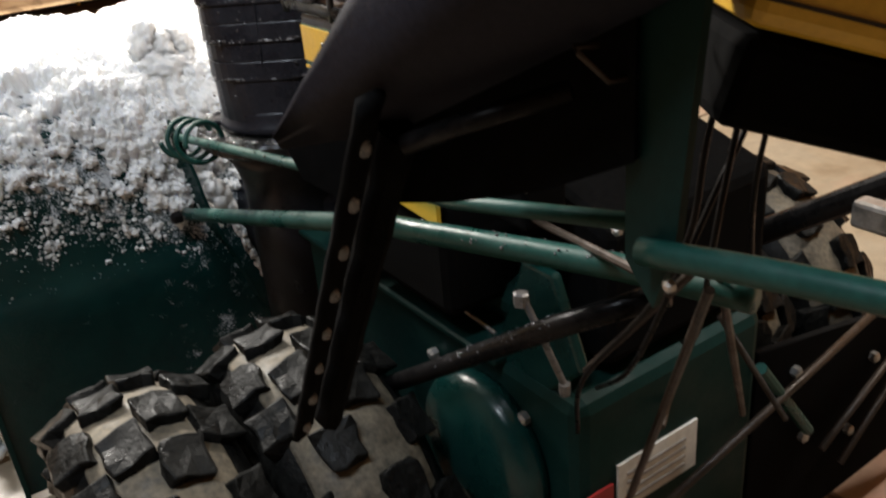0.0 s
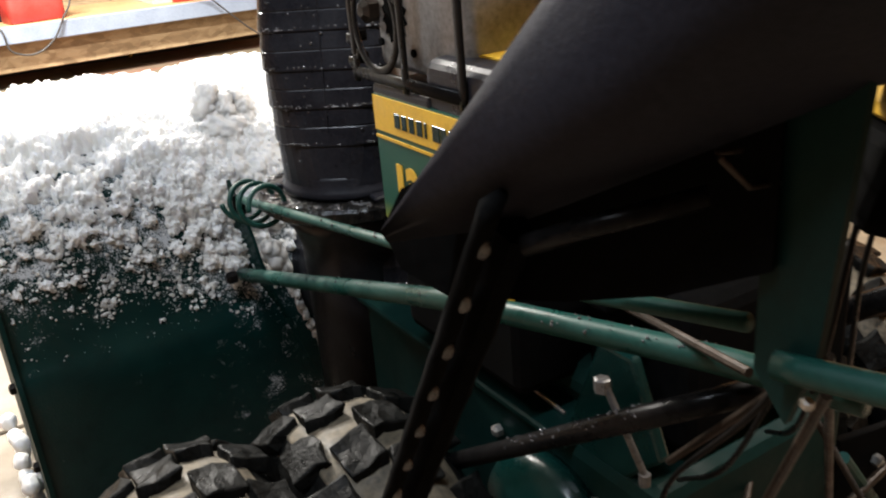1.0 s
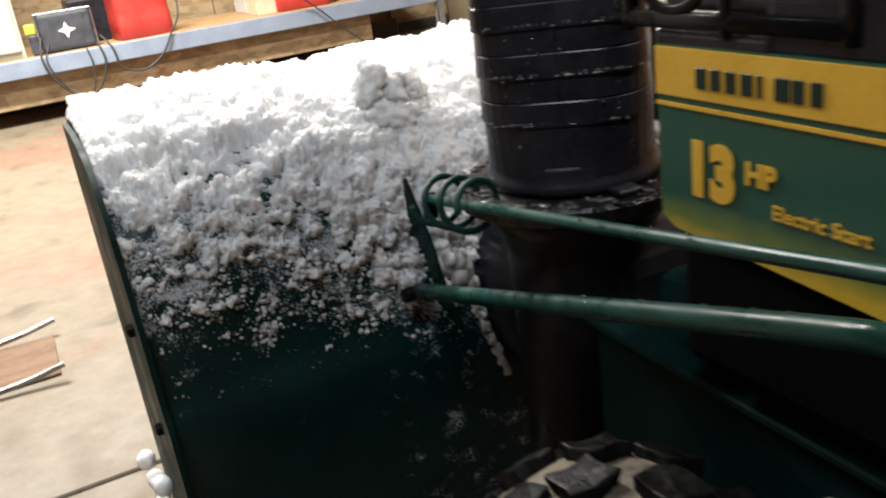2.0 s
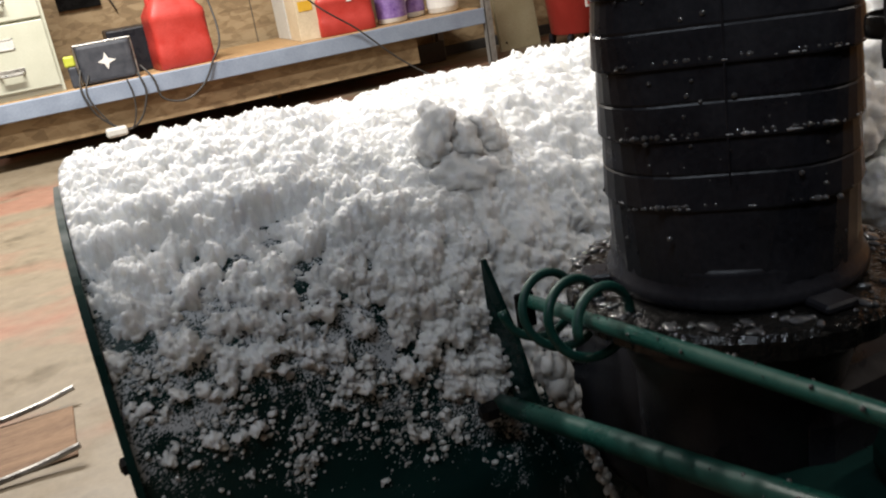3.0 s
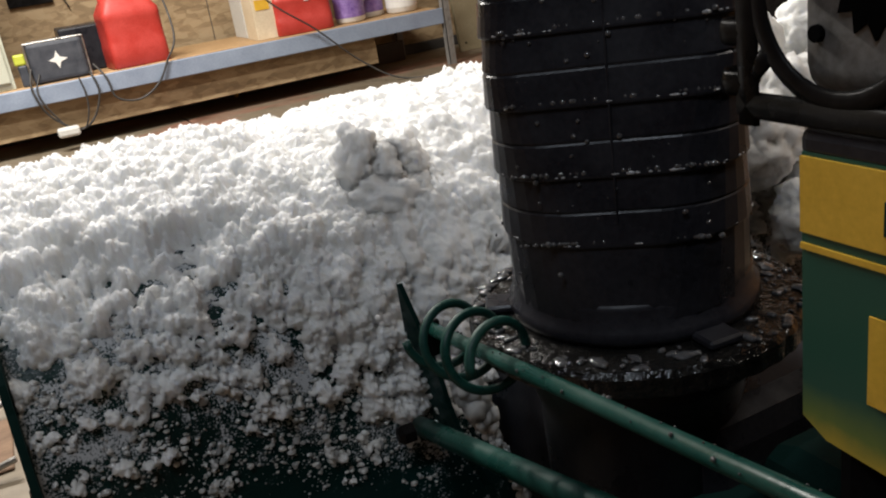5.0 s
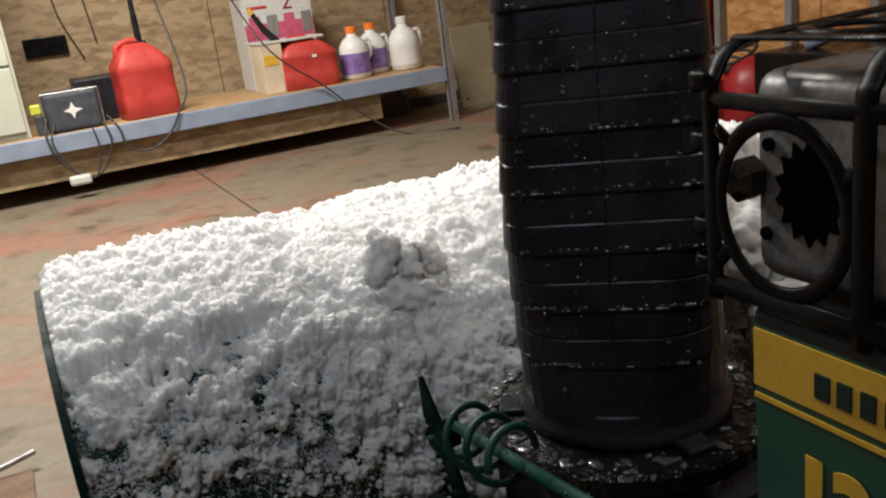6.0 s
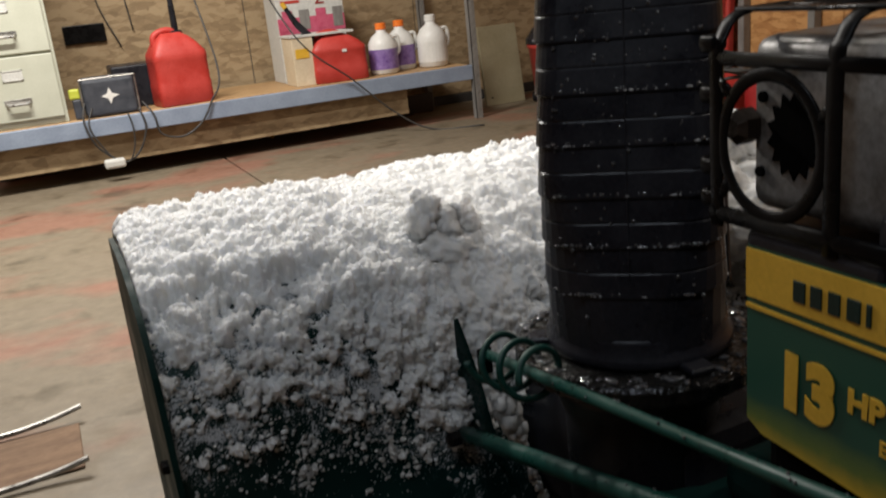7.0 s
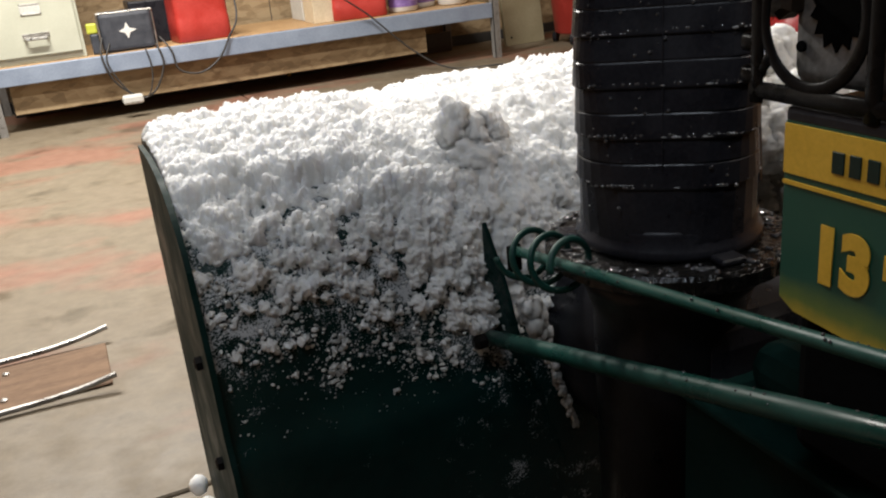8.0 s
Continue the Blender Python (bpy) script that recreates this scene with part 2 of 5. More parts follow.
def join(*bms):
    out = bms[0]
    for b in bms[1:]:
        me = bpy.data.meshes.new("tmp")
        b.to_mesh(me)
        b.free()
        out.from_mesh(me)
        bpy.data.meshes.remove(me)
    return out


def tube(points, r, seg=12, closed=False, flat=1.0):
    """A round bar swept along points; r a number or one per point."""
    bm = bmesh.new()
    pts = [Vector(p) for p in points]
    n = len(pts)
    rs = r if isinstance(r, (list, tuple)) else [r] * n
    rings, last = [], None
    for i, p in enumerate(pts):
        a, b = pts[(i - 1) % n if closed else max(i - 1, 0)], pts[(i + 1) % n if closed else min(i + 1, n - 1)]
        d = (b - a).normalized()
        ref = last if last is not None else (Vector((0, 0, 1)) if abs(d.z) < 0.9 else Vector((1, 0, 0)))
        u = (ref - d * ref.dot(d)).normalized()
        last = u
        v = d.cross(u)
        rings.append([bm.verts.new(p + rs[i] * (math.cos(k * math.tau / seg) * u + flat * math.sin(k * math.tau / seg) * v)) for k in range(seg)])
    for i in range(n if closed else n - 1):
        ra, rb = rings[i], rings[(i + 1) % n]
        for k in range(seg):
            bm.faces.new((ra[k], ra[(k + 1) % seg], rb[(k + 1) % seg], rb[k]))
    if not closed:
        bm.faces.new(rings[0])
        bm.faces.new(rings[-1])
    return bm


def smooth_path(points, steps=8):
    """Catmull-Rom through the points."""
    p = [Vector(q) for q in points]
    p = [2 * p[0] - p[1]] + p + [2 * p[-1] - p[-2]]
    out = []
    for i in range(1, len(p) - 2):
        for k in range(steps):
            t = k / steps
            out.append(0.5 * (2 * p[i] + (p[i + 1] - p[i - 1]) * t + (2 * p[i - 1] - 5 * p[i] + 4 * p[i + 1] - p[i + 2]) * t * t + (3 * p[i] - p[i - 1] - 3 * p[i + 1] + p[i + 2]) * t ** 3))
    return out + [p[-2]]


def lathe(profile, seg=32, m=None):
    """Turned about z from (radius, height) pairs."""
    bm = bmesh.new()
    rings = [[bm.verts.new((r * math.cos(k * math.tau / seg), r * math.sin(k * math.tau / seg), z)) for k in range(seg)] for r, z in profile]
    for a, b in zip(rings, rings[1:]):
        for k in range(seg):
            bm.faces.new((a[k], a[(k + 1) % seg], b[(k + 1) % seg], b[k]))
    bm.faces.new(rings[0])
    bm.faces.new(rings[-1])
    if m is not None:
        bmesh.ops.transform(bm, matrix=m, verts=bm.verts[:])
    return bm


def prism(outline, axis, lo, hi, bevel=0.0):
    """A flat outline of (u, v) pairs pushed out along an axis: x (u, v are y, z), y (x, z) or z (x, y)."""
    bm = bmesh.new()
    put = {"x": lambda u, v, w: (w, u, v), "y": lambda u, v, w: (u, w, v), "z": lambda u, v, w: (u, v, w)}[axis]
    a, b = [bm.verts.new(put(u, v, lo)) for u, v in outline], [bm.verts.new(put(u, v, hi)) for u, v in outline]
    bm.faces.new(a)
    bm.faces.new(b)
    n = len(outline)
    for k in range(n):
        bm.faces.new((a[k], a[(k + 1) % n], b[(k + 1) % n], b[k]))
    if bevel:
        bmesh.ops.bevel(bm, geom=bm.edges[:], offset=bevel, segments=2, profile=0.5, affect="EDGES")
    return bm


def thing(name, label, category, place=(0, 0, 0), group="", kind=""):
    ob = new(name)
    ob.location = place
    ob.empty_display_size = 0.05
    return tagged(ob, label, category, group, kind)


def text_mesh(words, size, m, material, name, parent, depth=0.0004, squeeze=1.0, bold=0.0):
    cu = bpy.data.curves.new(name, "FONT")
    cu.body, cu.size, cu.extrude, cu.offset = words, size, depth, bold
    ob = bpy.data.objects.new(name, cu)
    scene.collection.objects.link(ob)
    bpy.context.view_layer.update()
    me = bpy.data.meshes.new_from_object(ob.evaluated_get(bpy.context.evaluated_depsgraph_get()))
    bpy.data.objects.remove(ob)
    bpy.data.curves.remove(cu)
    me.transform(m @ Matrix.Diagonal((squeeze, 1, 1, 1)))
    me.materials.clear()
    me.materials.append(material)
    out = new(name, me)
    out.parent = parent
    return out


def structure(name, bm, material, label, category, smooth=False):
    return tagged(part(name, bm, material, smooth=smooth), label, category, kind="structure")


# ---- the garage ----
WALL_Y, WALL_X = 5.0, 3.0
JOINT_X, JOINT_Y, GAP = 0.475, 0.797, 0.004
slabs = []
for x0, x1 in ((-3.6, JOINT_X - GAP), (JOINT_X + GAP, 3.1)):
    for y0, y1 in ((-3.6, JOINT_Y - GAP), (JOINT_Y + GAP, 5.1)):
        slabs.append(box((x0, y0, -0.1), (x1, y1, 0.0), 0.003, 1))
floor = structure("floor", join(*slabs), M_FLOOR, "worn concrete floor with faded red paint and saw-cut joints", "floor")
structure("ground", box((-3.7, -3.7, -0.16), (3.2, 5.2, -0.102)), M_CORD, "dark bed below the concrete slabs", "ground")

wall_back = structure("wall_back", box((-3.6, WALL_Y + 0.012, 0.0), (3.1, WALL_Y + 0.1, 2.6)), M_STUD, "back wall behind the board cladding", "wall")
for k in range(6):
    x0 = -3.55 + 1.1 * k
    part("panel", box((x0, WALL_Y, 0.06), (x0 + 1.094, WALL_Y + 0.012, 2.6), 0.002, 1), M_OSB, wall_back)
# dark strip helping the shadow band below the shelf
structure("baseboard", box((-3.55, WALL_Y - 0.03, 0.0), (2.99, WALL_Y - 0.002, 0.06), 0.003, 1), M_CORD, "dark strip added along the foot of the wall to deepen the shade", "baseboard")
wall_right = structure("wall_right", box((WALL_X + 0.012, -3.6, 0.0), (WALL_X + 0.1, 5.0, 2.6)), M_STUD, "side wall behind the orange board cladding", "wall")
for k in range(7):
    y0 = -3.5 + 1.21 * k
    part("panel", box((WALL_X, y0, 0.0), (WALL_X + 0.012, y0 + 1.205, 2.6), 0.002, 1), M_PINE, wall_right)
for y in (1.8, 2.24, 2.69, 3.14, 4.05, 4.5):
    part("stud", box((WALL_X - 0.05, y - 0.02, 0.0), (WALL_X - 0.002, y + 0.02, 2.6), 0.003, 1), M_STUD, wall_right)
# walls and ceiling out of view, dark so that they bounce little light
structure("wall_left", box((-3.7, -3.6, 0.0), (-3.6, 5.0, 2.6)), M_GREYWOOD, "unseen side wall, kept dark to cut bounce light", "wall")
structure("wall_rear", box((-3.6, -3.7, 0.0), (3.1, -3.6, 2.6)), M_GREYWOOD, "unseen wall by the entrance, kept dark to cut bounce light", "wall")
structure("ceiling", box((-3.7, -3.7, 2.6), (3.2, 5.2, 2.7)), M_CEIL, "unseen ceiling, kept dark to cut bounce light", "ceiling")


# ---- shelf along the back wall ----
SH = 0.318
shelf = thing("shelf_unit", "blue-grey steel shelf unit with a worn wooden deck", "shelf")
part("deck", box((-0.66, 4.262, SH - 0.02), (1.93, 4.93, SH), 0.003, 1), M_WOOD, shelf, "worn pale board deck")
part("front_beam", box((-0.68, 4.235, SH - 0.088), (1.95, 4.26, SH - 0.004), 0.004, 2), M_SHELF, shelf)
part("rear_beam", box((-0.68, 4.935, SH - 0.105), (1.95, 4.96, SH - 0.004), 0.004, 2), M_SHELF, shelf)


def shelf_post():
    bms = [box((-0.02, -0.002, 0), (0.02, 0.002, 1.9)), box((-0.02, -0.002, 0), (-0.016, 0.04, 1.9))]
    for k in range(36):
        bms.append(box((-0.006, -0.0045, 0.05 + 0.05 * k), (0.008, -0.002, 0.07 + 0.05 * k)))
    return join(*bms)


for x, y in ((-0.70, 4.23), (1.97, 4.23), (-0.70, 4.93), (1.97, 4.93)):
    p = part("post", shelf_post(), M_STUD, shelf, "slotted grey steel post")
    p.location = (x, y, 0)
part("kick_panel", box((-0.63, 4.30, 0.085), (1.55, 4.312, 0.30), 0.002, 1), M_OSB, shelf, "bare board panel below the deck")
# added dark strip that deepens the shelf's shadow at the floor
part("shade_strip", box((-0.66, 4.80, 0.0), (1.93, 4.818, 0.12), 0.003, 1), M_CORD, shelf, "dark strip standing in for the shade under the shelf")

# filing cabinet on the shelf
cab = thing("filing_cabinet", "cream steel filing cabinet with drawer handles on the shelf", "cabinet", (-0.455, 4.27, SH))
part("body", box((-0.205, 0.012, 0.001), (0.205, 0.62, 1.3), 0.004), M_CABINET, cab)
for k in range(4):
    z = 0.035 + 0.312 * k
    d = part("drawer", box((-0.19, -0.006, z), (0.19, 0.02, z + 0.3), 0.004), M_CABINET, cab)
    part("handle", join(tube([(-0.05, -0.006, z + 0.085), (-0.045, -0.035, z + 0.08), (0.045, -0.035, z + 0.08), (0.05, -0.006, z + 0.085)], 0.008, 8), box((-0.06, -0.010, z + 0.082), (0.06, -0.006, z + 0.105), 0.001, 1)), M_STEEL, d, "chrome pull handle")
    part("label_holder", join(box((-0.045, -0.011, z + 0.19), (0.045, -0.007, z + 0.195)), box((-0.045, -0.011, z + 0.235), (0.045, -0.007, z + 0.24)), box((-0.045, -0.011, z + 0.19), (-0.04, -0.007, z + 0.24)), box((0.04, -0.011, z + 0.19), (0.045, -0.007, z + 0.24)), box((-0.04, -0.0085, z + 0.195), (0.04, -0.0065, z + 0.235))), M_PAPER, d, "card in a metal holder")

# battery charger
ch = thing("battery_charger", "dark grey battery charger box with a pale diamond mark", "charger", (-0.045, 4.26, SH))
part("body", box((-0.125, 0.0, 0.005), (0.125, 0.2, 0.19), 0.02, 3), M_SLATE, ch)
part("emblem", prism([(-0.04, 0.1), (-0.012, 0.112), (0, 0.14), (0.012, 0.112), (0.045, 0.1), (0.012, 0.088), (0, 0.06), (-0.012, 0.088)], "y", -0.0025, 0.004), M_WHITE, ch, "pale four-pointed mark")
part("top_frame", tube([(-0.13, 0.01, 0.19), (0.13, 0.01, 0.19)], 0.004, 8), M_STEEL, ch)
for x in (-0.13, 0.13):
    part("side_bar", tube([(x, 0.01, 0.01), (x, 0.01, 0.19)], 0.004, 8), M_STEEL, ch)
cl = thing("cable_clamp", "yellow-green and grey clip standing beside the charger", "clip", (-0.2, 4.28, SH))
part("jaw", box((-0.03, 0, 0.10), (0.02, 0.03, 0.15), 0.008), M_LIME, cl)
part("grip", box((-0.02, 0, 0.001), (0.02, 0.03, 0.10), 0.008), M_SLATE, cl)
part("body", box((0.0, 0.22, 0), (0.22, 0.5, 0.22), 0.01), M_BLACK, thing("black_case", "black plastic case standing against the wall boards", "case", (0.0, 4.28, SH)))
part("strip", box((-0.17, 4.975, 0.66), (0.05, 4.998, 0.76), 0.004), M_IRON, thing("wall_plate", "dark flat plate fixed to the board wall", "plate"))


def gas_can(name, w, d, h, label, place, turn):
    can = thing(name, label, "fuel can", place)
    can.rotation_euler = (0, 0, radians(turn))
    bm = bmesh.new()
    prof = [(0.0, 0.95), (0.025, 1.0), (0.30, 1.0), (0.32, 0.985), (0.62, 0.985), (0.64, 1.0), (0.72, 0.98), (0.86, 0.74), (0.94, 0.55), (1.0, 0.34)]
    rings = []
    for zf, s in prof:
        ring = []
        for k in range(32):
            a = k * math.tau / 32
            c, sn = math.cos(a), math.sin(a)
            ring.append(bm.verts.new((w / 2 * s * math.copysign(abs(c) ** 0.26, c) + (1 - s) * -0.02, d / 2 * s * math.copysign(abs(sn) ** 0.26, sn), h * zf)))
        rings.append(ring)
    for a, b in zip(rings, rings[1:]):
        for k in range(32):
            bm.faces.new((a[k], a[(k + 1) % 32], b[(k + 1) % 32], b[k]))
    bm.faces.new(rings[0])
    bm.faces.new(rings[-1])
    part("body", bm, M_RED, can, smooth=True)
    part("handle", tube(smooth_path([(-w * 0.36, 0, h * 0.78), (-w * 0.34, 0, h * 0.97), (-w * 0.1, 0, h * 1.04), (w * 0.12, 0, h * 0.98)]), 0.016, 10), M_RED, can, smooth=True)
    return can


can = gas_can("fuel_can", 0.28, 0.22, 0.362, "tall red plastic fuel can with a black spout", (0.32, 4.38, SH), 6)
part("cap", lathe([(0.03, 0), (0.034, 0.004), (0.034, 0.03), (0.026, 0.036)], 20, pose(0.02, 0, 0.335)), M_BLACK, can)
part("spout", join(tube([(0.02, 0, 0.36), (0.02, 0, 0.56), (0.03, 0, 0.62)], [0.017, 0.013, 0.009], 14), *[lathe([(0.015, 0), (0.0195, 0.003), (0.015, 0.006)], 14, pose(0.02, 0, 0.38 + 0.012 * k)) for k in range(10)]), M_BLACK, can, "ribbed black spout")
can = gas_can("fuel_can", 0.31, 0.2, 0.26, "low red plastic fuel can with a leaning spout", (1.19, 4.40, SH), -4)
part("spout", tube([(-0.12, 0, 0.235), (-0.2, 0, 0.33), (-0.25, 0, 0.42)], [0.022, 0.018, 0.012], 14), M_BLACK, can)
part("spout_tip", tube([(-0.25, 0, 0.42), (-0.265, 0, 0.448)], 0.013, 12), M_YELLOW, can, "yellow spout tip")
# darker red block stands in for the shade inside the grip
part("grip_hole", box((-0.05, -0.045, 0.215), (0.06, -0.03, 0.24), 0.007), M_PINK, can, "shadowed grip opening")
part("sticker", box((0.01, -0.103, 0.16), (0.035, -0.099, 0.175)), M_WHITE, can)

bx = thing("white_carton", "worn white carton standing on the shelf", "box", (0.985, 4.42, SH))
part("body", box((-0.06, -0.08, 0), (0.06, 0.12, 0.26), 0.003), M_CARD, bx)
part("flap", box((-0.065, -0.085, 0.26), (0.3, 0.16, 0.272), 0.002), M_PAPER, bx)
part("print", box((-0.045, -0.0825, 0.15), (0.03, -0.08, 0.2)), M_YELLOW, bx)
bx = thing("printed_carton", "pink and white printed carton on top of the boxes", "box", (1.14, 4.62, SH))
part("body", box((-0.2, 0, 0), (0.2, 0.25, 0.50), 0.003), M_PAPER, bx)
part("lower_print", box((-0.198, -0.003, 0.27), (0.198, 0, 0.36)), M_ROSE, bx, "pink band")
for k in range(4):
    part("figure_print", box((-0.17 + 0.1 * k, -0.0045, 0.29), (-0.11 + 0.1 * k, -0.003, 0.40), 0.001, 1), M_STUD if k % 2 else M_ROSE, bx)
part("top_print", box((-0.17, -0.003, 0.44), (-0.06, 0, 0.455)), M_RED, bx)
text_mesh("Z", 0.09, pose(0.03, -0.004, 0.425) @ pose(0, 0, 0, 90), M_PINK, "letter", bx)


def jug(name, label, place, body_mat, lab_mat, cap_mat, s=1.0):
    j = thing(name, label, "jug", place)
    part("body", lathe([(0.07 * s, 0), (0.082 * s, 0.01), (0.082 * s, 0.17 * s), (0.06 * s, 0.21 * s), (0.028 * s, 0.235 * s), (0.028 * s, 0.25 * s)], 28), body_mat, j, smooth=True)
    part("label", lathe([(0.0835 * s, 0.03 * s), (0.0838 * s, 0.032 * s), (0.0838 * s, 0.14 * s), (0.0835 * s, 0.142 * s)], 28), lab_mat, j)
    part("cap", lathe([(0.031 * s, 0.25 * s), (0.031 * s, 0.28 * s), (0.026 * s, 0.285 * s)], 20), cap_mat, j)
    part("handle", tube(smooth_path([(0.05 * s, 0, 0.2 * s), (0.095 * s, 0, 0.2 * s), (0.1 * s, 0, 0.13 * s), (0.08 * s, 0, 0.1 * s)]), 0.011 * s, 8), body_mat, j)
    return j


jug("detergent_jug", "white plastic jug with a purple printed label", (1.47, 4.40, SH), M_WHITE, M_PURPLE, M_ORANGE)
jug("detergent_jug", "white jug with an orange and purple label", (1.63, 4.52, SH), M_WHITE, M_PURPLE, M_ORANGE)
jug("white_jug", "plain white plastic jug near the shelf end", (1.79, 4.42, SH), M_WHITE, M_WHITE, M_WHITE, 1.05)


def cable(name, pts, r, label):
    return tagged(part(name, tube(smooth_path(pts), r, 6), M_CORD, smooth=True), label, "cable")


cable("charger_cable", [(-0.17, 4.262, SH + 0.08), (-0.19, 4.225, SH - 0.01), (-0.15, 4.215, 0.18), (-0.04, 4.225, 0.09), (0.04, 4.225, 0.13), (0.09, 4.22, 0.24), (0.08, 4.235, SH + 0.004), (0.07, 4.3, SH + 0.02)], 0.005, "dark cable looping below the shelf edge")
cable("charger_cable", [(-0.14, 4.258, SH + 0.05), (-0.17, 4.222, SH - 0.04), (-0.10, 4.214, 0.13), (-0.02, 4.22, 0.09), (0.02, 4.222, 0.16), (0.03, 4.222, 0.25), (0.02, 4.235, SH + 0.004)], 0.004, "dark cable looping below the shelf edge")
cable("extension_cord", [(0.1, 4.27, SH + 0.05), (0.14, 4.225, SH - 0.02), (0.16, 4.22, 0.2), (0.26, 4.22, 0.17), (0.36, 4.22, 0.22), (0.43, 4.225, SH), (0.5, 4.26, SH + 0.15), (0.47, 4.5, 0.9), (0.44, 4.96, 1.5), (0.44, 4.99, 2.4)], 0.005, "dark cord hanging down the wall and over the shelf")
cable("extension_cord", [(0.80, 4.99, 2.3), (0.82, 4.8, 1.25), (0.9, 4.22, 0.62), (1.2, 4.2, 0.33), (1.42, 4.18, 0.12), (1.6, 4.1, 0.008), (1.85, 3.95, 0.006)], 0.005, "thin dark cord hanging down to the floor")
cable("wall_wire", [(-0.05, 4.985, 2.3), (0.02, 4.985, 1.3), (0.03, 4.985, 0.9), (0.12, 4.98, 0.62)], 0.004, "thin wire hanging on the board wall")
cable("wall_wire", [(0.12, 4.985, 2.3), (0.16, 4.985, 1.2), (0.2, 4.985, 0.7)], 0.004, "thin wire hanging on the board wall")
pl = thing("cable_plug", "white cable plug hanging below the shelf", "plug", (-0.09, 4.2, 0.07))
part("body", box((-0.05, -0.025, 0), (0.05, 0.025, 0.045), 0.012), M_PAPER, pl)
part("bead", lathe([(0.004, 0), (0.011, 0.005), (0.013, 0.011), (0.011, 0.018), (0.004, 0.022)], 14), M_YELLOW, thing("small_ball", "tiny yellow ball lying on the concrete floor", "ball", (0.84, 4.755, 0)))

# beyond the shelf: panel, shop vacuum
pn = thing("leaning_panel", "tan painted panel leaning at the wall corner", "panel", (2.36, 4.6, 0))
part("board", box((-0.14, 0, 0.0), (0.14, 0.03, 0.5), 0.004, 2, pose(0, 0, 0, -8)), M_TAN, pn)
part("screw", lathe([(0.006, 0), (0.006, 0.004), (0.003, 0.006)], 10, pose(-0.1, 0.005, 0.05, 90)), M_IRON, pn)
vc = thing("shop_vacuum", "red and black shop vacuum standing on the floor", "vacuum", (2.62, 4.35, 0))
part("drum", lathe([(0.14, 0.06), (0.165, 0.07), (0.19, 0.34), (0.2, 0.345), (0.2, 0.37)], 32), M_RED, vc, smooth=True)
part("lid", lathe([(0.205, 0.37), (0.205, 0.40), (0.16, 0.46), (0.1, 0.5), (0.1, 0.53)], 32), M_BLACK, vc, "black motor head")
part("handle", lathe([(0.06, 0.53), (0.08, 0.54), (0.08, 0.6), (0.05, 0.62)], 20), M_STEEL, vc)
for a in range(4):
    w = part("caster", lathe([(0.03, -0.015), (0.035, -0.008), (0.035, 0.008), (0.03, 0.015)], 16, pose(0.17 * math.cos(a * 1.571 + 0.7), 0.17 * math.sin(a * 1.571 + 0.7), 0.035, 90, 0, 40)), M_BLACK, vc)
part("badge", box((-0.05, -0.184, 0.21), (0.06, -0.172, 0.27), 0.002), M_WHITE, vc, "white badge with a red bar")
part("badge_bar", box((-0.04, -0.187, 0.225), (0.05, -0.184, 0.255)), M_RED, vc)

# right wall: open tool case, cord, bucket, bottle
tc = thing("tool_case", "open red moulded tool case with sockets, leaning on the wall", "tool case", (2.93, 3.36, 0.0))
lid = part("lid", box((-0.05, -0.18, 0.20), (0.0, 0.18, 0.78), 0.012, 2, pose(0, 0, 0, 0, 3, 0)), M_RED, tc)
for r in range(4):
    for c in range(5):
        if (r * 5 + c) % 4 != 3:
            y, z = -0.15 + 0.072 * c, 0.24 + 0.135 * r
            part("tool", join(tube([(-0.062, y, z), (-0.062, y, z + 0.1)], 0.009, 8), lathe([(0.016, 0), (0.018, 0.004), (0.018, 0.022), (0.014, 0.026)], 12, pose(-0.062, y, z + 0.09))), M_STEEL if (r + c) % 2 else M_IRON, lid)
part("base", join(box((-0.50, -0.58, 0.0), (-0.04, -0.17, 0.03), 0.004), box((-0.50, -0.58, 0.03), (-0.48, -0.17, 0.19), 0.004), box((-0.48, -0.58, 0.03), (-0.04, -0.56, 0.19), 0.004), box((-0.48, -0.19, 0.03), (-0.04, -0.17, 0.19), 0.004), box((-0.06, -0.56, 0.03), (-0.04, -0.19, 0.2), 0.004)), M_RED, tc)
coil = []
for k in range(5):
    coil.append(tube([(2.60 + (0.13 + 0.014 * k) * math.cos(a * 0.2618), 2.80 + (0.17 + 0.012 * k) * math.sin(a * 0.2618), 0.22 + 0.03 * k + 0.03 * math.sin(a * 0.5236 + k)) for a in range(24)], 0.008, 6, closed=True))
tagged(part("coiled_cord", join(*coil), M_CORD, smooth=True), "black cord coiled on the red tool case", "cable")
hr = thing("canvas_bag", "dark red vinyl bag slumped on the floor", "bag", (2.62, 2.58, 0))
part("body", lathe([(0.10, 0), (0.13, 0.03), (0.125, 0.20), (0.09, 0.28), (0.03, 0.305)], 24), M_PINK, hr, smooth=True)
bk = thing("paint_bucket", "white plastic bucket on the floor by the wall", "bucket", (2.78, 3.74, 0))
part("body", lathe([(0.13, 0.0), (0.15, 0.34), (0.16, 0.345), (0.16, 0.36), (0.15, 0.36), (0.15, 0.38)], 32), M_WHITE, bk, smooth=True)
for k in range(3):
    part("rib", lathe([(0.15, 0.27 + 0.028 * k), (0.158, 0.275 + 0.028 * k), (0.15, 0.28 + 0.028 * k)], 32), M_WHITE, bk)
bk.location.z = 0.36
part("body", box((-0.17, -0.15, 0.0), (0.17, 0.15, 0.36), 0.006), M_CARD, thing("carton", "plain carton below the white bucket", "box", (2.78, 3.74, 0)))
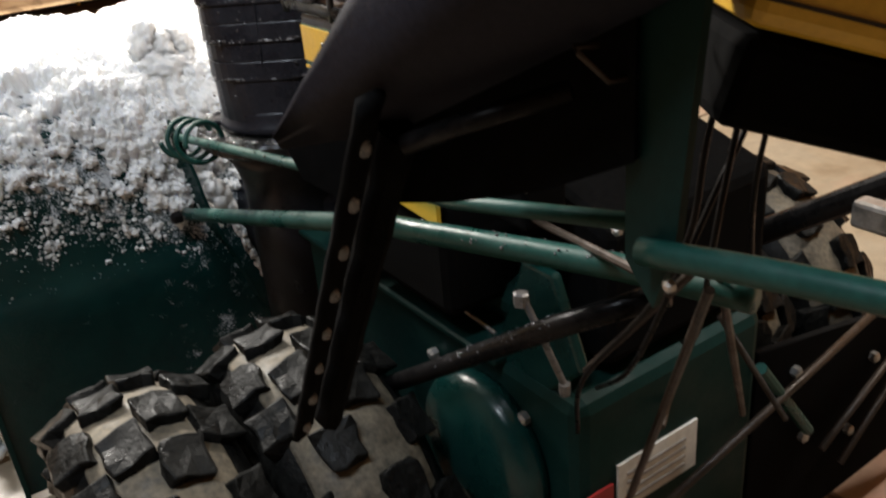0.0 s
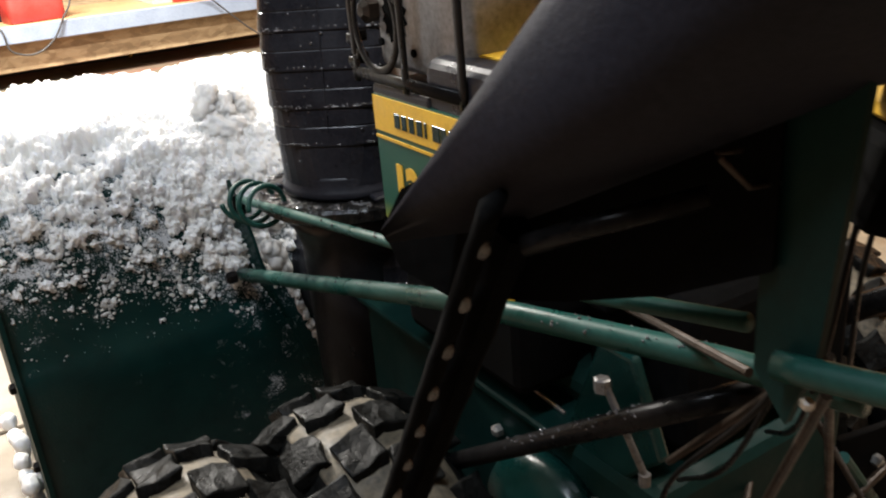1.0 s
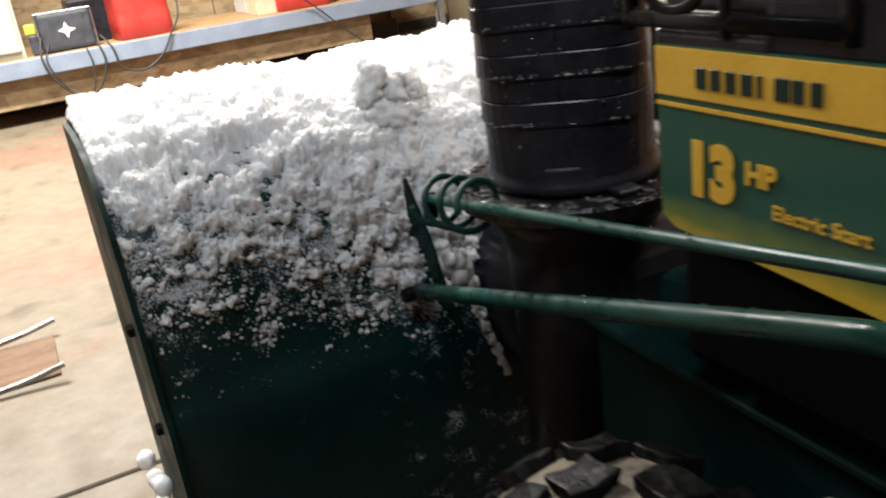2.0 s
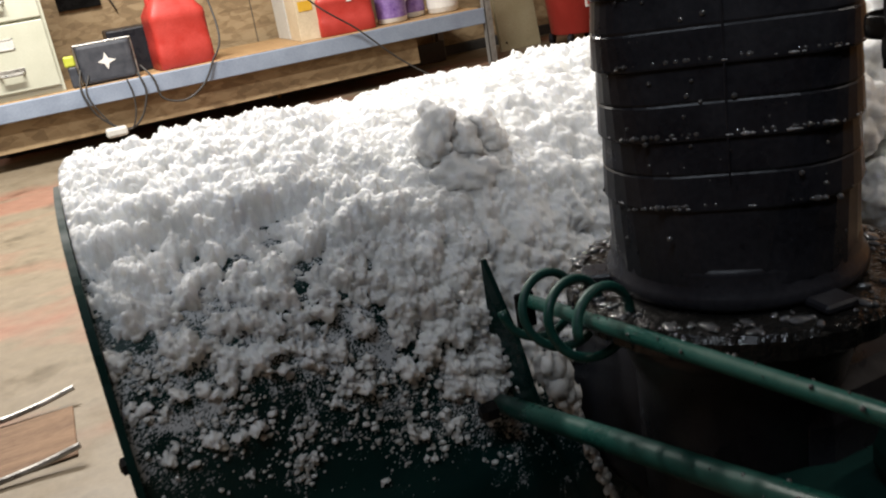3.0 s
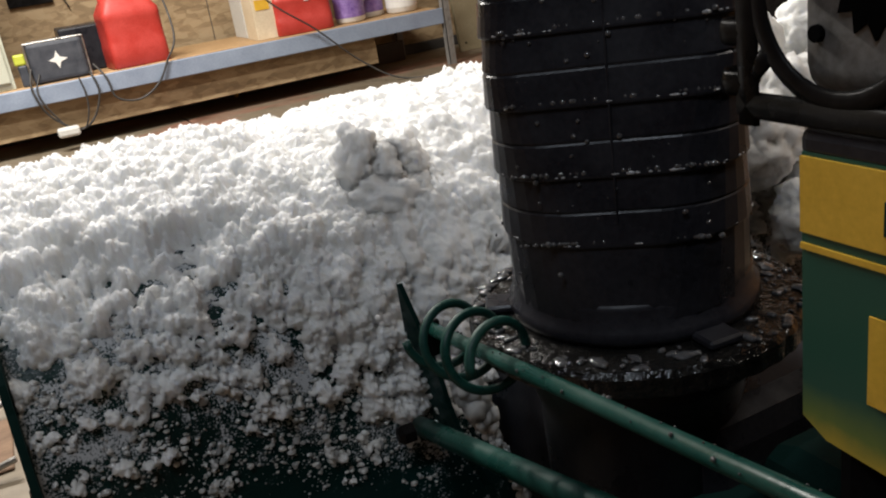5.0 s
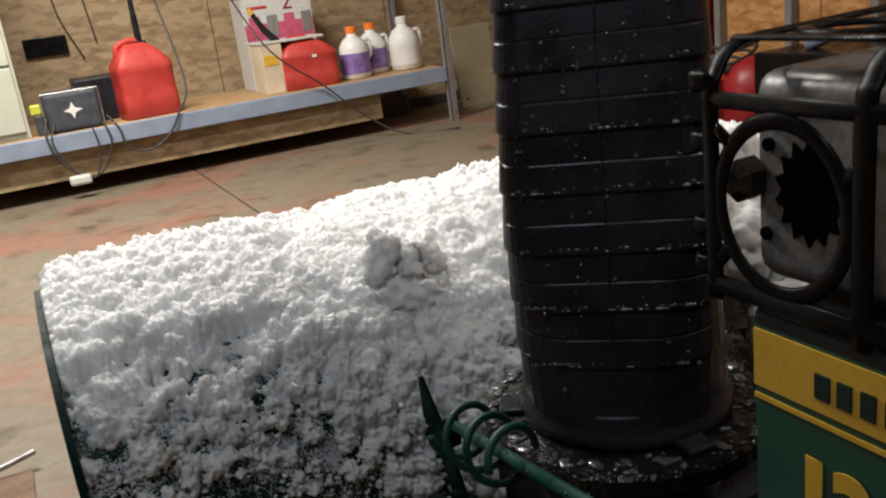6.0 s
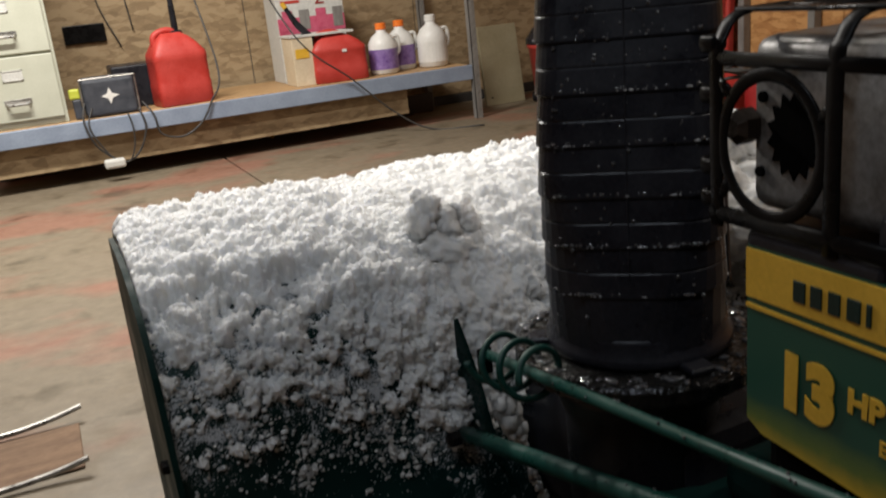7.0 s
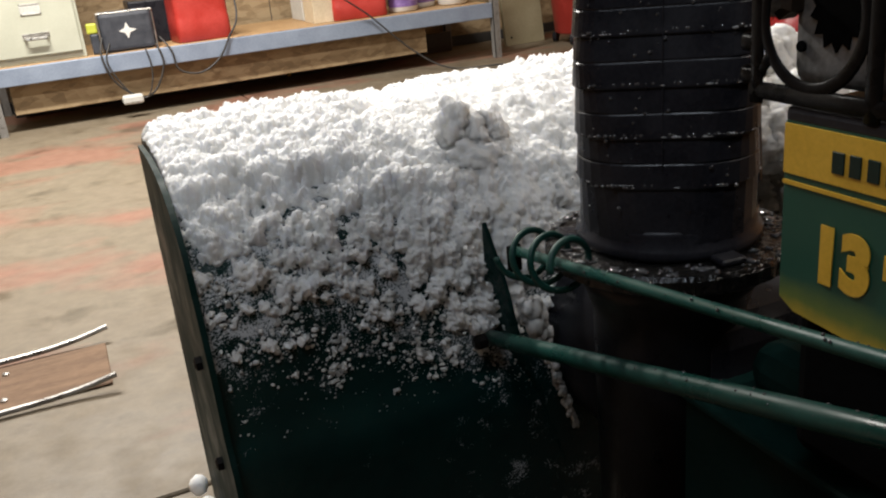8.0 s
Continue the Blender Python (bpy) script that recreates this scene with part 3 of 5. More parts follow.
wb = thing("spray_bottle", "pale blue bottle with an orange cap lying on a trunk", "bottle", (2.6, 2.22, 0.345))
BT = pose(0, 0, 0.036, 68, 0, 0) @ Matrix.Scale(0.58, 4)
part("body", lathe([(0.04, -0.08), (0.055, -0.07), (0.056, 0.08), (0.045, 0.12), (0.022, 0.15), (0.022, 0.17)], 24, BT), M_SHELF, wb, smooth=True)
part("cap", lathe([(0.028, 0.17), (0.03, 0.175), (0.03, 0.215), (0.022, 0.22)], 18, BT), M_ORANGE, wb)
part("body", box((-0.2, -0.24, 0.0), (0.3, 0.24, 0.345), 0.01), M_IRON, thing("storage_trunk", "dark trunk standing by the wall", "trunk", (2.66, 2.18, 0)))
cable("hanging_strap", [(2.87, 3.34, 0.9), (2.86, 3.33, 0.60), (2.85, 3.30, 0.40), (2.83, 3.24, 0.27), (2.75, 3.15, 0.21), (2.65, 3.0, 0.23)], 0.012, "thick black cable hanging before the tool case")
tagged(part("steel_pole", tube([(2.8, 3.5, 0.0), (2.8, 3.5, 2.0)], 0.012, 12), M_STEEL, smooth=True), "thin bright steel pole standing by the wall", "pole")

# plank with turned-up metal edges on the floor
pk = thing("floor_ramp", "worn wooden board with curled metal edges on the floor", "ramp", (-0.72, 1.325, 0))
part("board", box((-0.3, -0.1, 0.001), (0.29, 0.1, 0.006), 0.002, 1), M_GREYWOOD, pk)
for sgn in (-1, 1):
    part("edge_rail", tube(smooth_path([(-0.3, 0.118 * sgn, 0.008), (0.1, 0.118 * sgn, 0.010), (0.22, 0.12 * sgn, 0.016), (0.3, 0.123 * sgn, 0.03)]), 0.006, 8), M_STEEL, pk, "bent bright metal edge")
for x in (0.1, -0.1):
    for y in (-0.06, 0.06):
        part("screw", lathe([(0.007, 0.006), (0.007, 0.009), (0.003, 0.011)], 10, pose(x, y, 0)), M_STEEL, pk)

# ---- the snow blower ----
blower = thing("snow_blower", "dark green and black two-stage snow blower covered with snow", "snow blower")
XL, XR, XC = -0.322, 0.60, 0.14
PROFILE = smooth_path([(0, 0.72, 0.528), (0, 0.60, 0.532), (0, 0.50, 0.518), (0, 0.435, 0.475), (0, 0.402, 0.40), (0, 0.392, 0.33), (0, 0.386, 0.298), (0, 0.374, 0.274), (0, 0.3705, 0.25), (0, 0.3715, 0.22), (0, 0.376, 0.15), (0, 0.384, 0.06), (0, 0.388, 0.01)], 8)


def shell(x0, x1):
    bm = bmesh.new()
    n = 24
    outer = [[bm.verts.new((x0 + (x1 - x0) * k / n, p.y, p.z)) for k in range(n + 1)] for p in PROFILE]
    inner = [[bm.verts.new((x0 + (x1 - x0) * k / n, p.y + 0.003, p.z - 0.003)) for k in range(n + 1)] for p in PROFILE]
    for g in (outer, inner):
        for a, b in zip(g, g[1:]):
            for k in range(n):
                bm.faces.new((a[k], a[k + 1], b[k + 1], b[k]))
    return bm


part("auger_housing", shell(XL, XR), M_FROST, blower, "dark green curved steel housing", smooth=True)


def side_plate(x):
    out = [(p.y - 0.012, p.z + (0.012 if p.z > 0.45 else 0)) for p in PROFILE] + [(0.72, 0.02)]
    return prism(out, "x", x - 0.003, x + 0.003)


part("side_plate", side_plate(XL), M_DULL, blower)
part("side_plate", side_plate(XR), M_DULL, blower)
for k in range(3):
    part("bolt", lathe([(0.008, 0), (0.008, 0.006), (0.004, 0.008)], 6, pose(XL - 0.003, 0.45, 0.12 + 0.12 * k, 0, -90, 0)), M_IRON, blower)
part("scraper_bar", box((XL, 0.6, 0.012), (XR, 0.72, 0.02), 0.002, 1), M_IRON, blower)
# stiffening flange round the middle of the housing
def flange_strip():
    bm = bmesh.new()
    path = smooth_path([(-0.028, 0.384, 0.462), (-0.014, 0.372, 0.39), (-0.005, 0.368, 0.33), (0.02, 0.370, 0.24), (0.045, 0.375, 0.16), (0.09, 0.39, 0.02)], 6)
    rows = []
    for k, p in enumerate(path):
        d = Vector((-0.016, 0.036, 0.006)) * min(1.0, 0.04 + k / 9)
        rows.append([bm.verts.new(q) for q in (p, p + d, p + d + Vector((0.004, 0, 0)), p + Vector((0.004, 0, 0)))])
    for a, b in zip(rows, rows[1:]):
        for k in range(4):
            bm.faces.new((a[k], a[(k + 1) % 4], b[(k + 1) % 4], b[k]))
    bm.faces.new(rows[0])
    bm.faces.new(rows[-1])
    return bm


part("flange", flange_strip(), M_GREEN, blower, "green stiffening flange beside the drum")
part("impeller_housing", lathe([(0.118, 0), (0.122, 0.005), (0.122, 0.17), (0.118, 0.175), (0.06, 0.18)], 48, pose(0.163, 0.40, 0.30, 90)), M_BLACK, blower, "black drum behind the housing", smooth=True)
CH_X, CH_Y = 0.057, 0.192
part("chute_base", lathe([(0.064, 0.22), (0.066, 0.42), (0.074, 0.445), (0.09, 0.468), (0.06, 0.470)], 64, pose(CH_X, CH_Y, 0)), M_BLACK, blower, "black neck below the chute", smooth=True)


def toothed_flange():
    """Flat ring under the chute with faint notches for the worm round its rim."""
    bm = bmesh.new()
    n = 160
    prof = ((0.070, 0.470, 0), (0.102, 0.470, 1), (0.106, 0.473, 1), (0.106, 0.484, 1), (0.103, 0.4875, 1), (0.070, 0.488, 0))
    rings = []
    for r, z, toothed in prof:
        ring = []
        for k in range(n):
            a = k * math.tau / n
            d = 0.0008 if toothed and (k // 2) % 2 else 0.0
            w = 0.0006 * noise.noise(Vector((math.cos(a) * 9, math.sin(a) * 9, z * 20)))
            ring.append(bm.verts.new(((r - d) * math.cos(a), (r - d) * math.sin(a), z + w)))
        rings.append(ring)
    for a, b in zip(rings, rings[1:] + rings[:1]):
        for k in range(n):
            bm.faces.new((a[k], a[(k + 1) % n], b[(k + 1) % n], b[k]))
    bmesh.ops.transform(bm, matrix=pose(CH_X, CH_Y, 0), verts=bm.verts[:])
    return bm


part("base_flange", toothed_flange(), M_WET, blower, "wet black flange with drops of melted snow")
part("base_bracket", box((0.045, 0.12, 0.28), (0.2, 0.3, 0.42), 0.02), M_BLACK, blower)
part("chute_ring", lathe([(0.068, 0.488), (0.0775, 0.489), (0.0785, 0.493), (0.0775, 0.4975), (0.0745, 0.5005), (0.0745, 0.509), (0.0735, 0.513), (0.066, 0.514)], 72, pose(CH_X, CH_Y, 0)), M_BLACK, blower, smooth=True)
for a in (150, 265, 20):
    part("ring_clip", box((0.070, -0.011, 0.488), (0.094, 0.011, 0.4935), 0.0015, 1, pose(CH_X, CH_Y, 0, 0, 0, a)), M_BLACK, blower)

# discharge chute: ribbed duct, round at its foot, its back towards the handles
CH_C = Vector((CH_X, CH_Y, 0))
CH_D = Vector((math.sin(radians(40.5)), math.cos(radians(40.5)), 0))
CH_N = Vector((-CH_D.y, CH_D.x, 0))
STEP, FIRST = 0.0387, 0.547


def chute_at(z):
    """Half width, back and front of the duct at a height."""
    ks = ((0.500, 0.0728, -0.0745, 0.052), (0.56, 0.0715, -0.067, 0.078), (0.63, 0.0700, -0.059, 0.112), (0.71, 0.0690, -0.045, 0.145), (0.80, 0.0690, -0.022, 0.172), (0.88, 0.0690, 0.016, 0.192), (1.0, 0.0690, 0.09, 0.22))
    for a, b in zip(ks, ks[1:]):
        if z <= b[0]:
            f = (z - a[0]) / (b[0] - a[0])
            return [p + f * (q - p) for p, q in zip(a[1:], b[1:])]
    return ks[-1][1:]


def chute_ring(bm, z, off, inset=0.0):
    hw, ub, uf = chute_at(z)
    hw, ub = hw + off - inset, ub - off + inset
    r = 0.024 + 0.046 * min(1.0, max(0.0, (0.64 - z) / 0.13))
    pts = [(uf, hw), (uf * 0.5 + ub * 0.5, hw), (ub + r, hw)]
    pts += [(ub + r - r * math.sin(a), hw - r + r * math.cos(a)) for a in (0.2, 0.4, 0.6, 0.8, 1.0, 1.2, 1.4, 1.53)]
    pts = pts + [(ub, 0)] + [(u, -w) for u, w in reversed(pts)]
    return [bm.verts.new(CH_C + CH_D * u + CH_N * w + Vector((0, 0, z))) for u, w in pts]


def chute_mesh():
    bm = bmesh.new()
    levels = [(0.503, 0.0), (FIRST - 0.0005, 0.0)]
    for k in range(12):
        z = FIRST + STEP * k
        levels += [(z, 0.0015), (z + 0.0012, 0.0017), (z + STEP * 0.5 - 0.001, 0.0008), (z + STEP * 0.5, 0.0002), (z + STEP * 0.5 + 0.0015, 0.0008), (z + STEP - 0.0012, -0.0002)]
    outer = [chute_ring(bm, z, o) for z, o in levels]
    inner = [chute_ring(bm, z, 0.0, 0.004) for z, o in levels]
    for g in (outer, inner):
        for a, b in zip(g, g[1:]):
            for k in range(len(a) - 1):
                bm.faces.new((a[k], a[k + 1], b[k + 1], b[k]))
    for a, b, c, d in zip(outer, outer[1:], inner, inner[1:]):
        for k in (0, -1):
            bm.faces.new((a[k], b[k], d[k], c[k]))
    for k in range(len(outer[-1]) - 1):
        bm.faces.new((outer[-1][k], outer[-1][k + 1], inner[-1][k + 1], inner[-1][k]))
    return bm


ch_part = part("discharge_chute", chute_mesh(), M_BLACK, blower, "wet ribbed black plastic chute", smooth=False)
for sgn in (1, -1):
    pts = []
    for k in range(12):
        z = 0.515 + 0.04 * k
        hw, ub, uf = chute_at(z)
        pts.append(CH_C + CH_D * uf + CH_N * (sgn * (hw + 0.002)) + Vector((0, 0, z)))
    part("lip", tube(pts, 0.0045, 8), M_BLACK, ch_part)
# mould seam down the middle of the back
part("seam", tube([CH_C + CH_D * (chute_at(z)[1] - 0.0012) + Vector((0, 0, z)) for z in [0.56 + 0.02 * k for k in range(20)]], 0.0007, 6), M_BLACK, ch_part)
hw, ub, uf = chute_at(0.83)
part("hinge_knob", lathe([(0.012, 0), (0.02, 0.002), (0.02, 0.016), (0.012, 0.02)], 20, Matrix.Translation(CH_C + CH_D * (uf - 0.03) + CH_N * hw + Vector((0, 0, 0.845))) @ CH_N.to_track_quat("Z", "Y").to_matrix().to_4x4()), M_IRON, ch_part)

# water drops beaded on the chute, along its ledges and over its back
def chute_drops():
    rnd = random.Random(11)
    verts, faces = [], []

    def drop(p, n, r):
        t1 = n.orthogonal().normalized()
        t2 = n.cross(t1)
        base = len(verts)
        verts.append(p + n * r * 0.75)
        for lift, wide, cnt in ((0.5, 0.75, 6), (-0.1, 1.0, 6)):
            for k in range(cnt):
                a = k * math.tau / cnt
                verts.append(p + n * r * lift + (t1 * math.cos(a) + t2 * math.sin(a)) * r * wide)
        for k in range(6):
            faces.append((base, base + 1 + k, base + 1 + (k + 1) % 6))
            faces.append((base + 1 + k, base + 7 + k, base + 7 + (k + 1) % 6, base + 1 + (k + 1) % 6))

    for k in range(1000):
        z = 0.52 + 0.36 * rnd.random() ** 0.6
        if rnd.random() < 0.68:
            z = FIRST + STEP * rnd.randint(0, 8) + 0.003
        hw, ub, uf = chute_at(z)
        if rnd.random() < 0.93:
            w = (rnd.random() * 2 - 1) * (hw - 0.014)
            p, n = CH_C + CH_D * (ub - 0.0005) + CH_N * w, -CH_D
        else:
            u = ub + 0.015 + (uf - ub - 0.02) * rnd.random()
            p, n = CH_C + CH_D * u + CH_N * (hw + 0.0003), CH_N
        drop(p + Vector((0, 0, z)), n, 0.0006 + 0.0015 * rnd.random() ** 2)
    me = bpy.data.meshes.new("water_drops")
    me.from_pydata([tuple(v) for v in verts], [], faces)
    for pl in me.polygons:
        pl.use_smooth = True
    me.materials.append(M_DROP)
    ob = new("water_film", me)
    ob.parent = ch_part
    ob["kind"] = "stuff"
    return ob


chute_drops()


def wet_ledges():
    """Strings of melt water standing on every ledge of the chute, their glint in the pale colour."""
    rnd = random.Random(29)
    verts, faces = [], []
    shape = bmesh.new()
    bmesh.ops.create_icosphere(shape, subdivisions=1, radius=1)
    base_v = [v.co.copy() for v in shape.verts]
    base_f = [[v.index for v in f.verts] for f in shape.faces]
    shape.free()
    tmp = bmesh.new()
    for lev in range(0, 11):
        z = FIRST + STEP * lev + 0.0016
        pts = [v.co.copy() for v in chute_ring(tmp, z, 0.0016)]
        for a, b in zip(pts, pts[1:]):
            d = b - a
            count = int(d.length / 0.0016)
            for k in range(count):
                p = a + d * ((k + rnd.random()) / max(1, count))
                thick = 0.5 + 0.5 * noise.noise(p * 70)
                if rnd.random() > 2.6 * thick - 1.35:
                    continue
                r = 0.00035 + 0.0007 * thick * rnd.random() + (0.0006 if rnd.random() < 0.05 else 0)
                along = d.normalized()
                n0 = len(verts)
                for c in base_v:
                    verts.append(p + Vector((c.x, c.y, c.z)) * r + along * (c.dot(along) * r * 1.2))
                faces += [[n0 + i for i in f] for f in base_f]
    tmp.free()
    me = bpy.data.meshes.new("wet_ledge")
    me.from_pydata([tuple(v) for v in verts], [], faces)
    for pl in me.polygons:
        pl.use_smooth = True
    me.materials.append(M_MELT_GLINT)
    ob = new("water_film", me)
    ob.parent = ch_part
    ob["kind"] = "stuff"


wet_ledges()


def puddle_drops():
    """Irregular wet beads lying on the base flange."""
    rnd = random.Random(17)
    bms = []
    for k in range(190):
        a, q = rnd.random() * math.tau, 0.080 + 0.022 * math.sqrt(rnd.random())
        r = 0.0008 + 0.0038 * rnd.random() ** 3
        bm = bmesh.new()
        bmesh.ops.create_icosphere(bm, subdivisions=2, radius=1)
        for v in bm.verts:
            v.co *= 1 + 0.5 * noise.noise(v.co * 1.7 + Vector((k * 3.1, 0, 0)))
        bmesh.ops.transform(bm, matrix=Matrix.Translation((CH_X + q * math.cos(a), CH_Y + q * math.sin(a), 0.4882)) @ pose(0, 0, 0, 0, 0, rnd.random() * 360) @ Matrix.Diagonal((r * 1.7, r, min(r, 0.0016) * 0.8, 1)), verts=bm.verts[:])
        bms.append(bm)
    ob = part("water_film", join(*bms), M_DROP, blower, "beads of melt water", smooth=True)
    ob["kind"] = "stuff"


puddle_drops()


def bar_drops(a, b, r, count, seed, owner):
    """Small beads of water along the top of a bar."""
    rnd = random.Random(seed)
    a, b = Vector(a), Vector(b)
    d = (b - a).normalized()
    up = (Vector((0, 0, 1)) - d * d.z).normalized()
    side = d.cross(up)
    bms = []
    for k in range(count):
        t, w = rnd.random(), rnd.random() * 2.6 - 1.3
        n = up * math.cos(w) + side * math.sin(w)
        bm = bmesh.new()
        bmesh.ops.create_icosphere(bm, subdivisions=1, radius=0.0006 + 0.0009 * rnd.random() ** 2, matrix=Matrix.Translation(a.lerp(b, t) + n * r))
        bms.append(bm)
    ob = part("water_film", join(*bms), M_DROP, owner, smooth=True)
    ob["kind"] = "stuff"


# crank rod with its worm spiral, and the lower handle tube
CO = Vector((-0.0527, 0.28, 0.4711))
CR = Vector((-0.0572, -0.12, 0.5354))
ax = (CR - CO).normalized()
part("crank_rod", tube([CO + ax * 0.012, CR, (-0.059, -0.30, 0.564), (-0.062, -0.45, 0.60)], 0.0046, 12), M_ROD, blower, "green painted chute crank rod", smooth=True)
u = ax.cross(Vector((0, 0, 1))).normalized()
v = ax.cross(u)
part("worm_spiral", tube([CO + ax * (0.020 + 0.098 * k / 90) + 0.0225 * (math.cos(k * math.tau / 30) * u + math.sin(k * math.tau / 30) * v) for k in range(91)], 0.0030, 8), M_ROD, blower, "green wire spiral meshing with the chute", smooth=True)
part("rod_eye", box((-0.060, 0.268, 0.452), (-0.046, 0.272, 0.478), 0.001, 1), M_IRON, blower)
part("handle_tube", tube(smooth_path([(-0.0325, 0.378, 0.3345), (-0.0355, 0.15, 0.4032), (-0.0395, -0.15, 0.4937), (-0.035, -0.21, 0.5065), (-0.012, -0.30, 0.5158), (0.0075, -0.3855, 0.5249), (0.02, -0.46, 0.531)]), 0.0085, 14), M_ROD, blower, "green painted steel tube", smooth=True)
part("tube_bolt", lathe([(0.009, 0), (0.009, 0.01), (0.005, 0.014)], 6, pose(-0.042, 0.372, 0.336, 0, -90, 0)), M_IRON, blower)

bar_drops((-0.0345, -0.21, 0.5065), (0.0060, -0.375, 0.5239), 0.0085, 60, 2, blower)
bar_drops((-0.036, 0.12, 0.4122), (-0.0395, -0.15, 0.4937), 0.0085, 40, 3, blower)
bar_drops((-0.053, 0.25, 0.476), (-0.0572, -0.12, 0.5354), 0.0048, 40, 4, blower)

# engine: side panel with decals, black shroud, muffler behind a guard
def panel_material():
    m, nt, ln, p = nodes_of("green_panel_fading_to_yellow")
    co = nt.new("ShaderNodeTexCoord")
    sep = nt.new("ShaderNodeSeparateXYZ")
    ln.new(co.outputs["Object"], sep.inputs[0])
    n = tex_noise(nt, ln, 60, 4)
    mr = nt.new("ShaderNodeMapRange")
    mr.inputs["From Min"].default_value, mr.inputs["From Max"].default_value = 0.495, 0.535
    ln.new(sep.outputs["Z"], mr.inputs["Value"])
    add = nt.new("ShaderNodeMath")
    add.operation = "MULTIPLY_ADD"
    add.inputs[1].default_value = 0.25
    ln.new(n.outputs["Fac"], add.inputs[0])
    ln.new(mr.outputs[0], add.inputs[2])
    r = ramp(nt, ln, add.outputs[0], [(0.2, (0.55, 0.36, 0.03)), (0.55, (0.12, 0.17, 0.035)), (0.95, (0.008, 0.075, 0.05))])
    ln.new(r.outputs["Color"], p.inputs["Base Color"])
    p.inputs["Roughness"].default_value = 0.38
    return m


M_PANEL = panel_material()
pan = part("engine_panel", prism([(0.004, 0.625), (0.004, 0.510), (-0.008, 0.503), (-0.186, 0.490), (-0.186, 0.625)], "x", 0.0, 0.004), M_PANEL, blower, "green side panel with a yellow stripe and number")
part("stripe", box((-0.0012, -0.186, 0.593), (0.0004, 0.004, 0.6235)), M_YELLOW, pan, "broad yellow stripe")
part("pinstripe", box((-0.0012, -0.186, 0.5860), (0.0004, 0.004, 0.5885)), M_YELLOW, pan)
TXT = Matrix(((0, 0, -1, 0), (-1, 0, 0, 0), (0, 1, 0, 0), (0, 0, 0, 1)))
text_mesh("13", 0.046, Matrix.Translation((-0.0012, -0.022, 0.533)) @ TXT, M_YELLOW, "number", pan, squeeze=0.92, bold=0.0029)
text_mesh("HP", 0.019, Matrix.Translation((-0.0012, -0.072, 0.5475)) @ TXT, M_YELLOW, "letters", pan, bold=0.0008)
text_mesh("Electric Start", 0.0125, Matrix.Translation((-0.0012, -0.093, 0.530)) @ TXT, M_YELLOW, "letters", pan, bold=0.0002)
# the maker's mark, as plain shapes
for k, w in enumerate((0.013, 0.012, 0.012, 0.013, 0.005, 0.016, 0.012, 0.012)):
    y = -0.033 - 0.0122 * k
    part("mark", box((-0.0022, y - w * 0.68, 0.600), (-0.001, y, 0.613), 0.0004, 1), M_GREEN, pan)
# near-black, so the shade behind the panel is in the colour
part("engine_block", box((0.006, -0.185, 0.40), (0.28, -0.005, 0.62), 0.01), M_BLACK_SHADE, blower)
part("shroud", box((0.002, -0.197, 0.615), (0.27, -0.078, 0.664), 0.012, 4), M_BLACK, blower, "black plastic engine shroud", smooth=False)
part("shroud_ledge", box((0.0, -0.09, 0.622), (0.27, 0.006, 0.634), 0.004, 2), M_BLACK, blower)
stk = part("warning_sticker", box((0.03, -0.16, 0.664), (0.13, -0.115, 0.6655)), M_YELLOW, blower, "yellow warning sticker")
part("sticker_mark", prism([(0.045, -0.15), (0.07, -0.15), (0.0575, -0.125)], "z", 0.6655, 0.6662), M_IRON, stk)
part("sticker_mark", box((0.08, -0.148, 0.6655), (0.122, -0.128, 0.6662)), M_IRON, stk)

muf = part("muffler", join(box((0.02, -0.12, 0.64), (0.15, 0.026, 0.745), 0.012, 3)), M_MUFFLER, blower, "heat-stained steel muffler", smooth=True)
star = []
for k in range(28):
    r = 0.026 if k % 2 else 0.020
    star.append((-0.012 + r * 0.8 * math.cos(k * math.tau / 28), 0.689 + r * math.sin(k * math.tau / 28)))
part("muffler_port", prism(star, "x", 0.0185, 0.024), M_BLACK_SHADE, muf, "dark toothed outlet")
# holes are black discs, the shade inside them given by colour
for y, z in ((0.012, 0.71), (0.014, 0.665), (-0.04, 0.715), (-0.04, 0.66), (-0.012, 0.73)):
    part("muffler_hole", lathe([(0.0035, 0), (0.0035, 0.004), (0.003, 0.0045)], 10, pose(0.022, y, z, 0, -90, 0)), M_BLACK_SHADE, muf)
part("muffler_bolt", lathe([(0.011, 0), (0.011, 0.012), (0.006, 0.016)], 6, pose(0.022, 0.024, 0.692, 0, -90, 0)), M_RUSTY, muf)


def bar(points, w, th):
    return tube(points, w, 8, flat=th)


gd = []
yA, yB, yC, z0, z1 = 0.030, -0.056, -0.14, 0.640, 0.758
for y in (yA, yB, yC):
    gd.append(tube(smooth_path([(0.0, y, z0 - 0.008), (0.0, y, z1 - 0.03), (0.004, y, z1 - 0.012), (0.018, y, z1), (0.06, y, z1 + 0.002), (0.15, y, z1 + 0.002), (0.165, y, z1 - 0.01), (0.17, y, z0)], 6), 0.0019, 8, flat=3.0))
for z, r in ((z0, 0.0055), (z1 - 0.024, 0.0042)):
    gd.append(tube([(0.0, yA + 0.005, z), (0.0, yC, z)], r, 8, flat=0.35))
for x in (0.022, 0.075, 0.13):
    gd.append(tube([(x, yA + 0.004, z1 + 0.002), (x, yC, z1 + 0.002)], 0.0018, 8, flat=2.6))
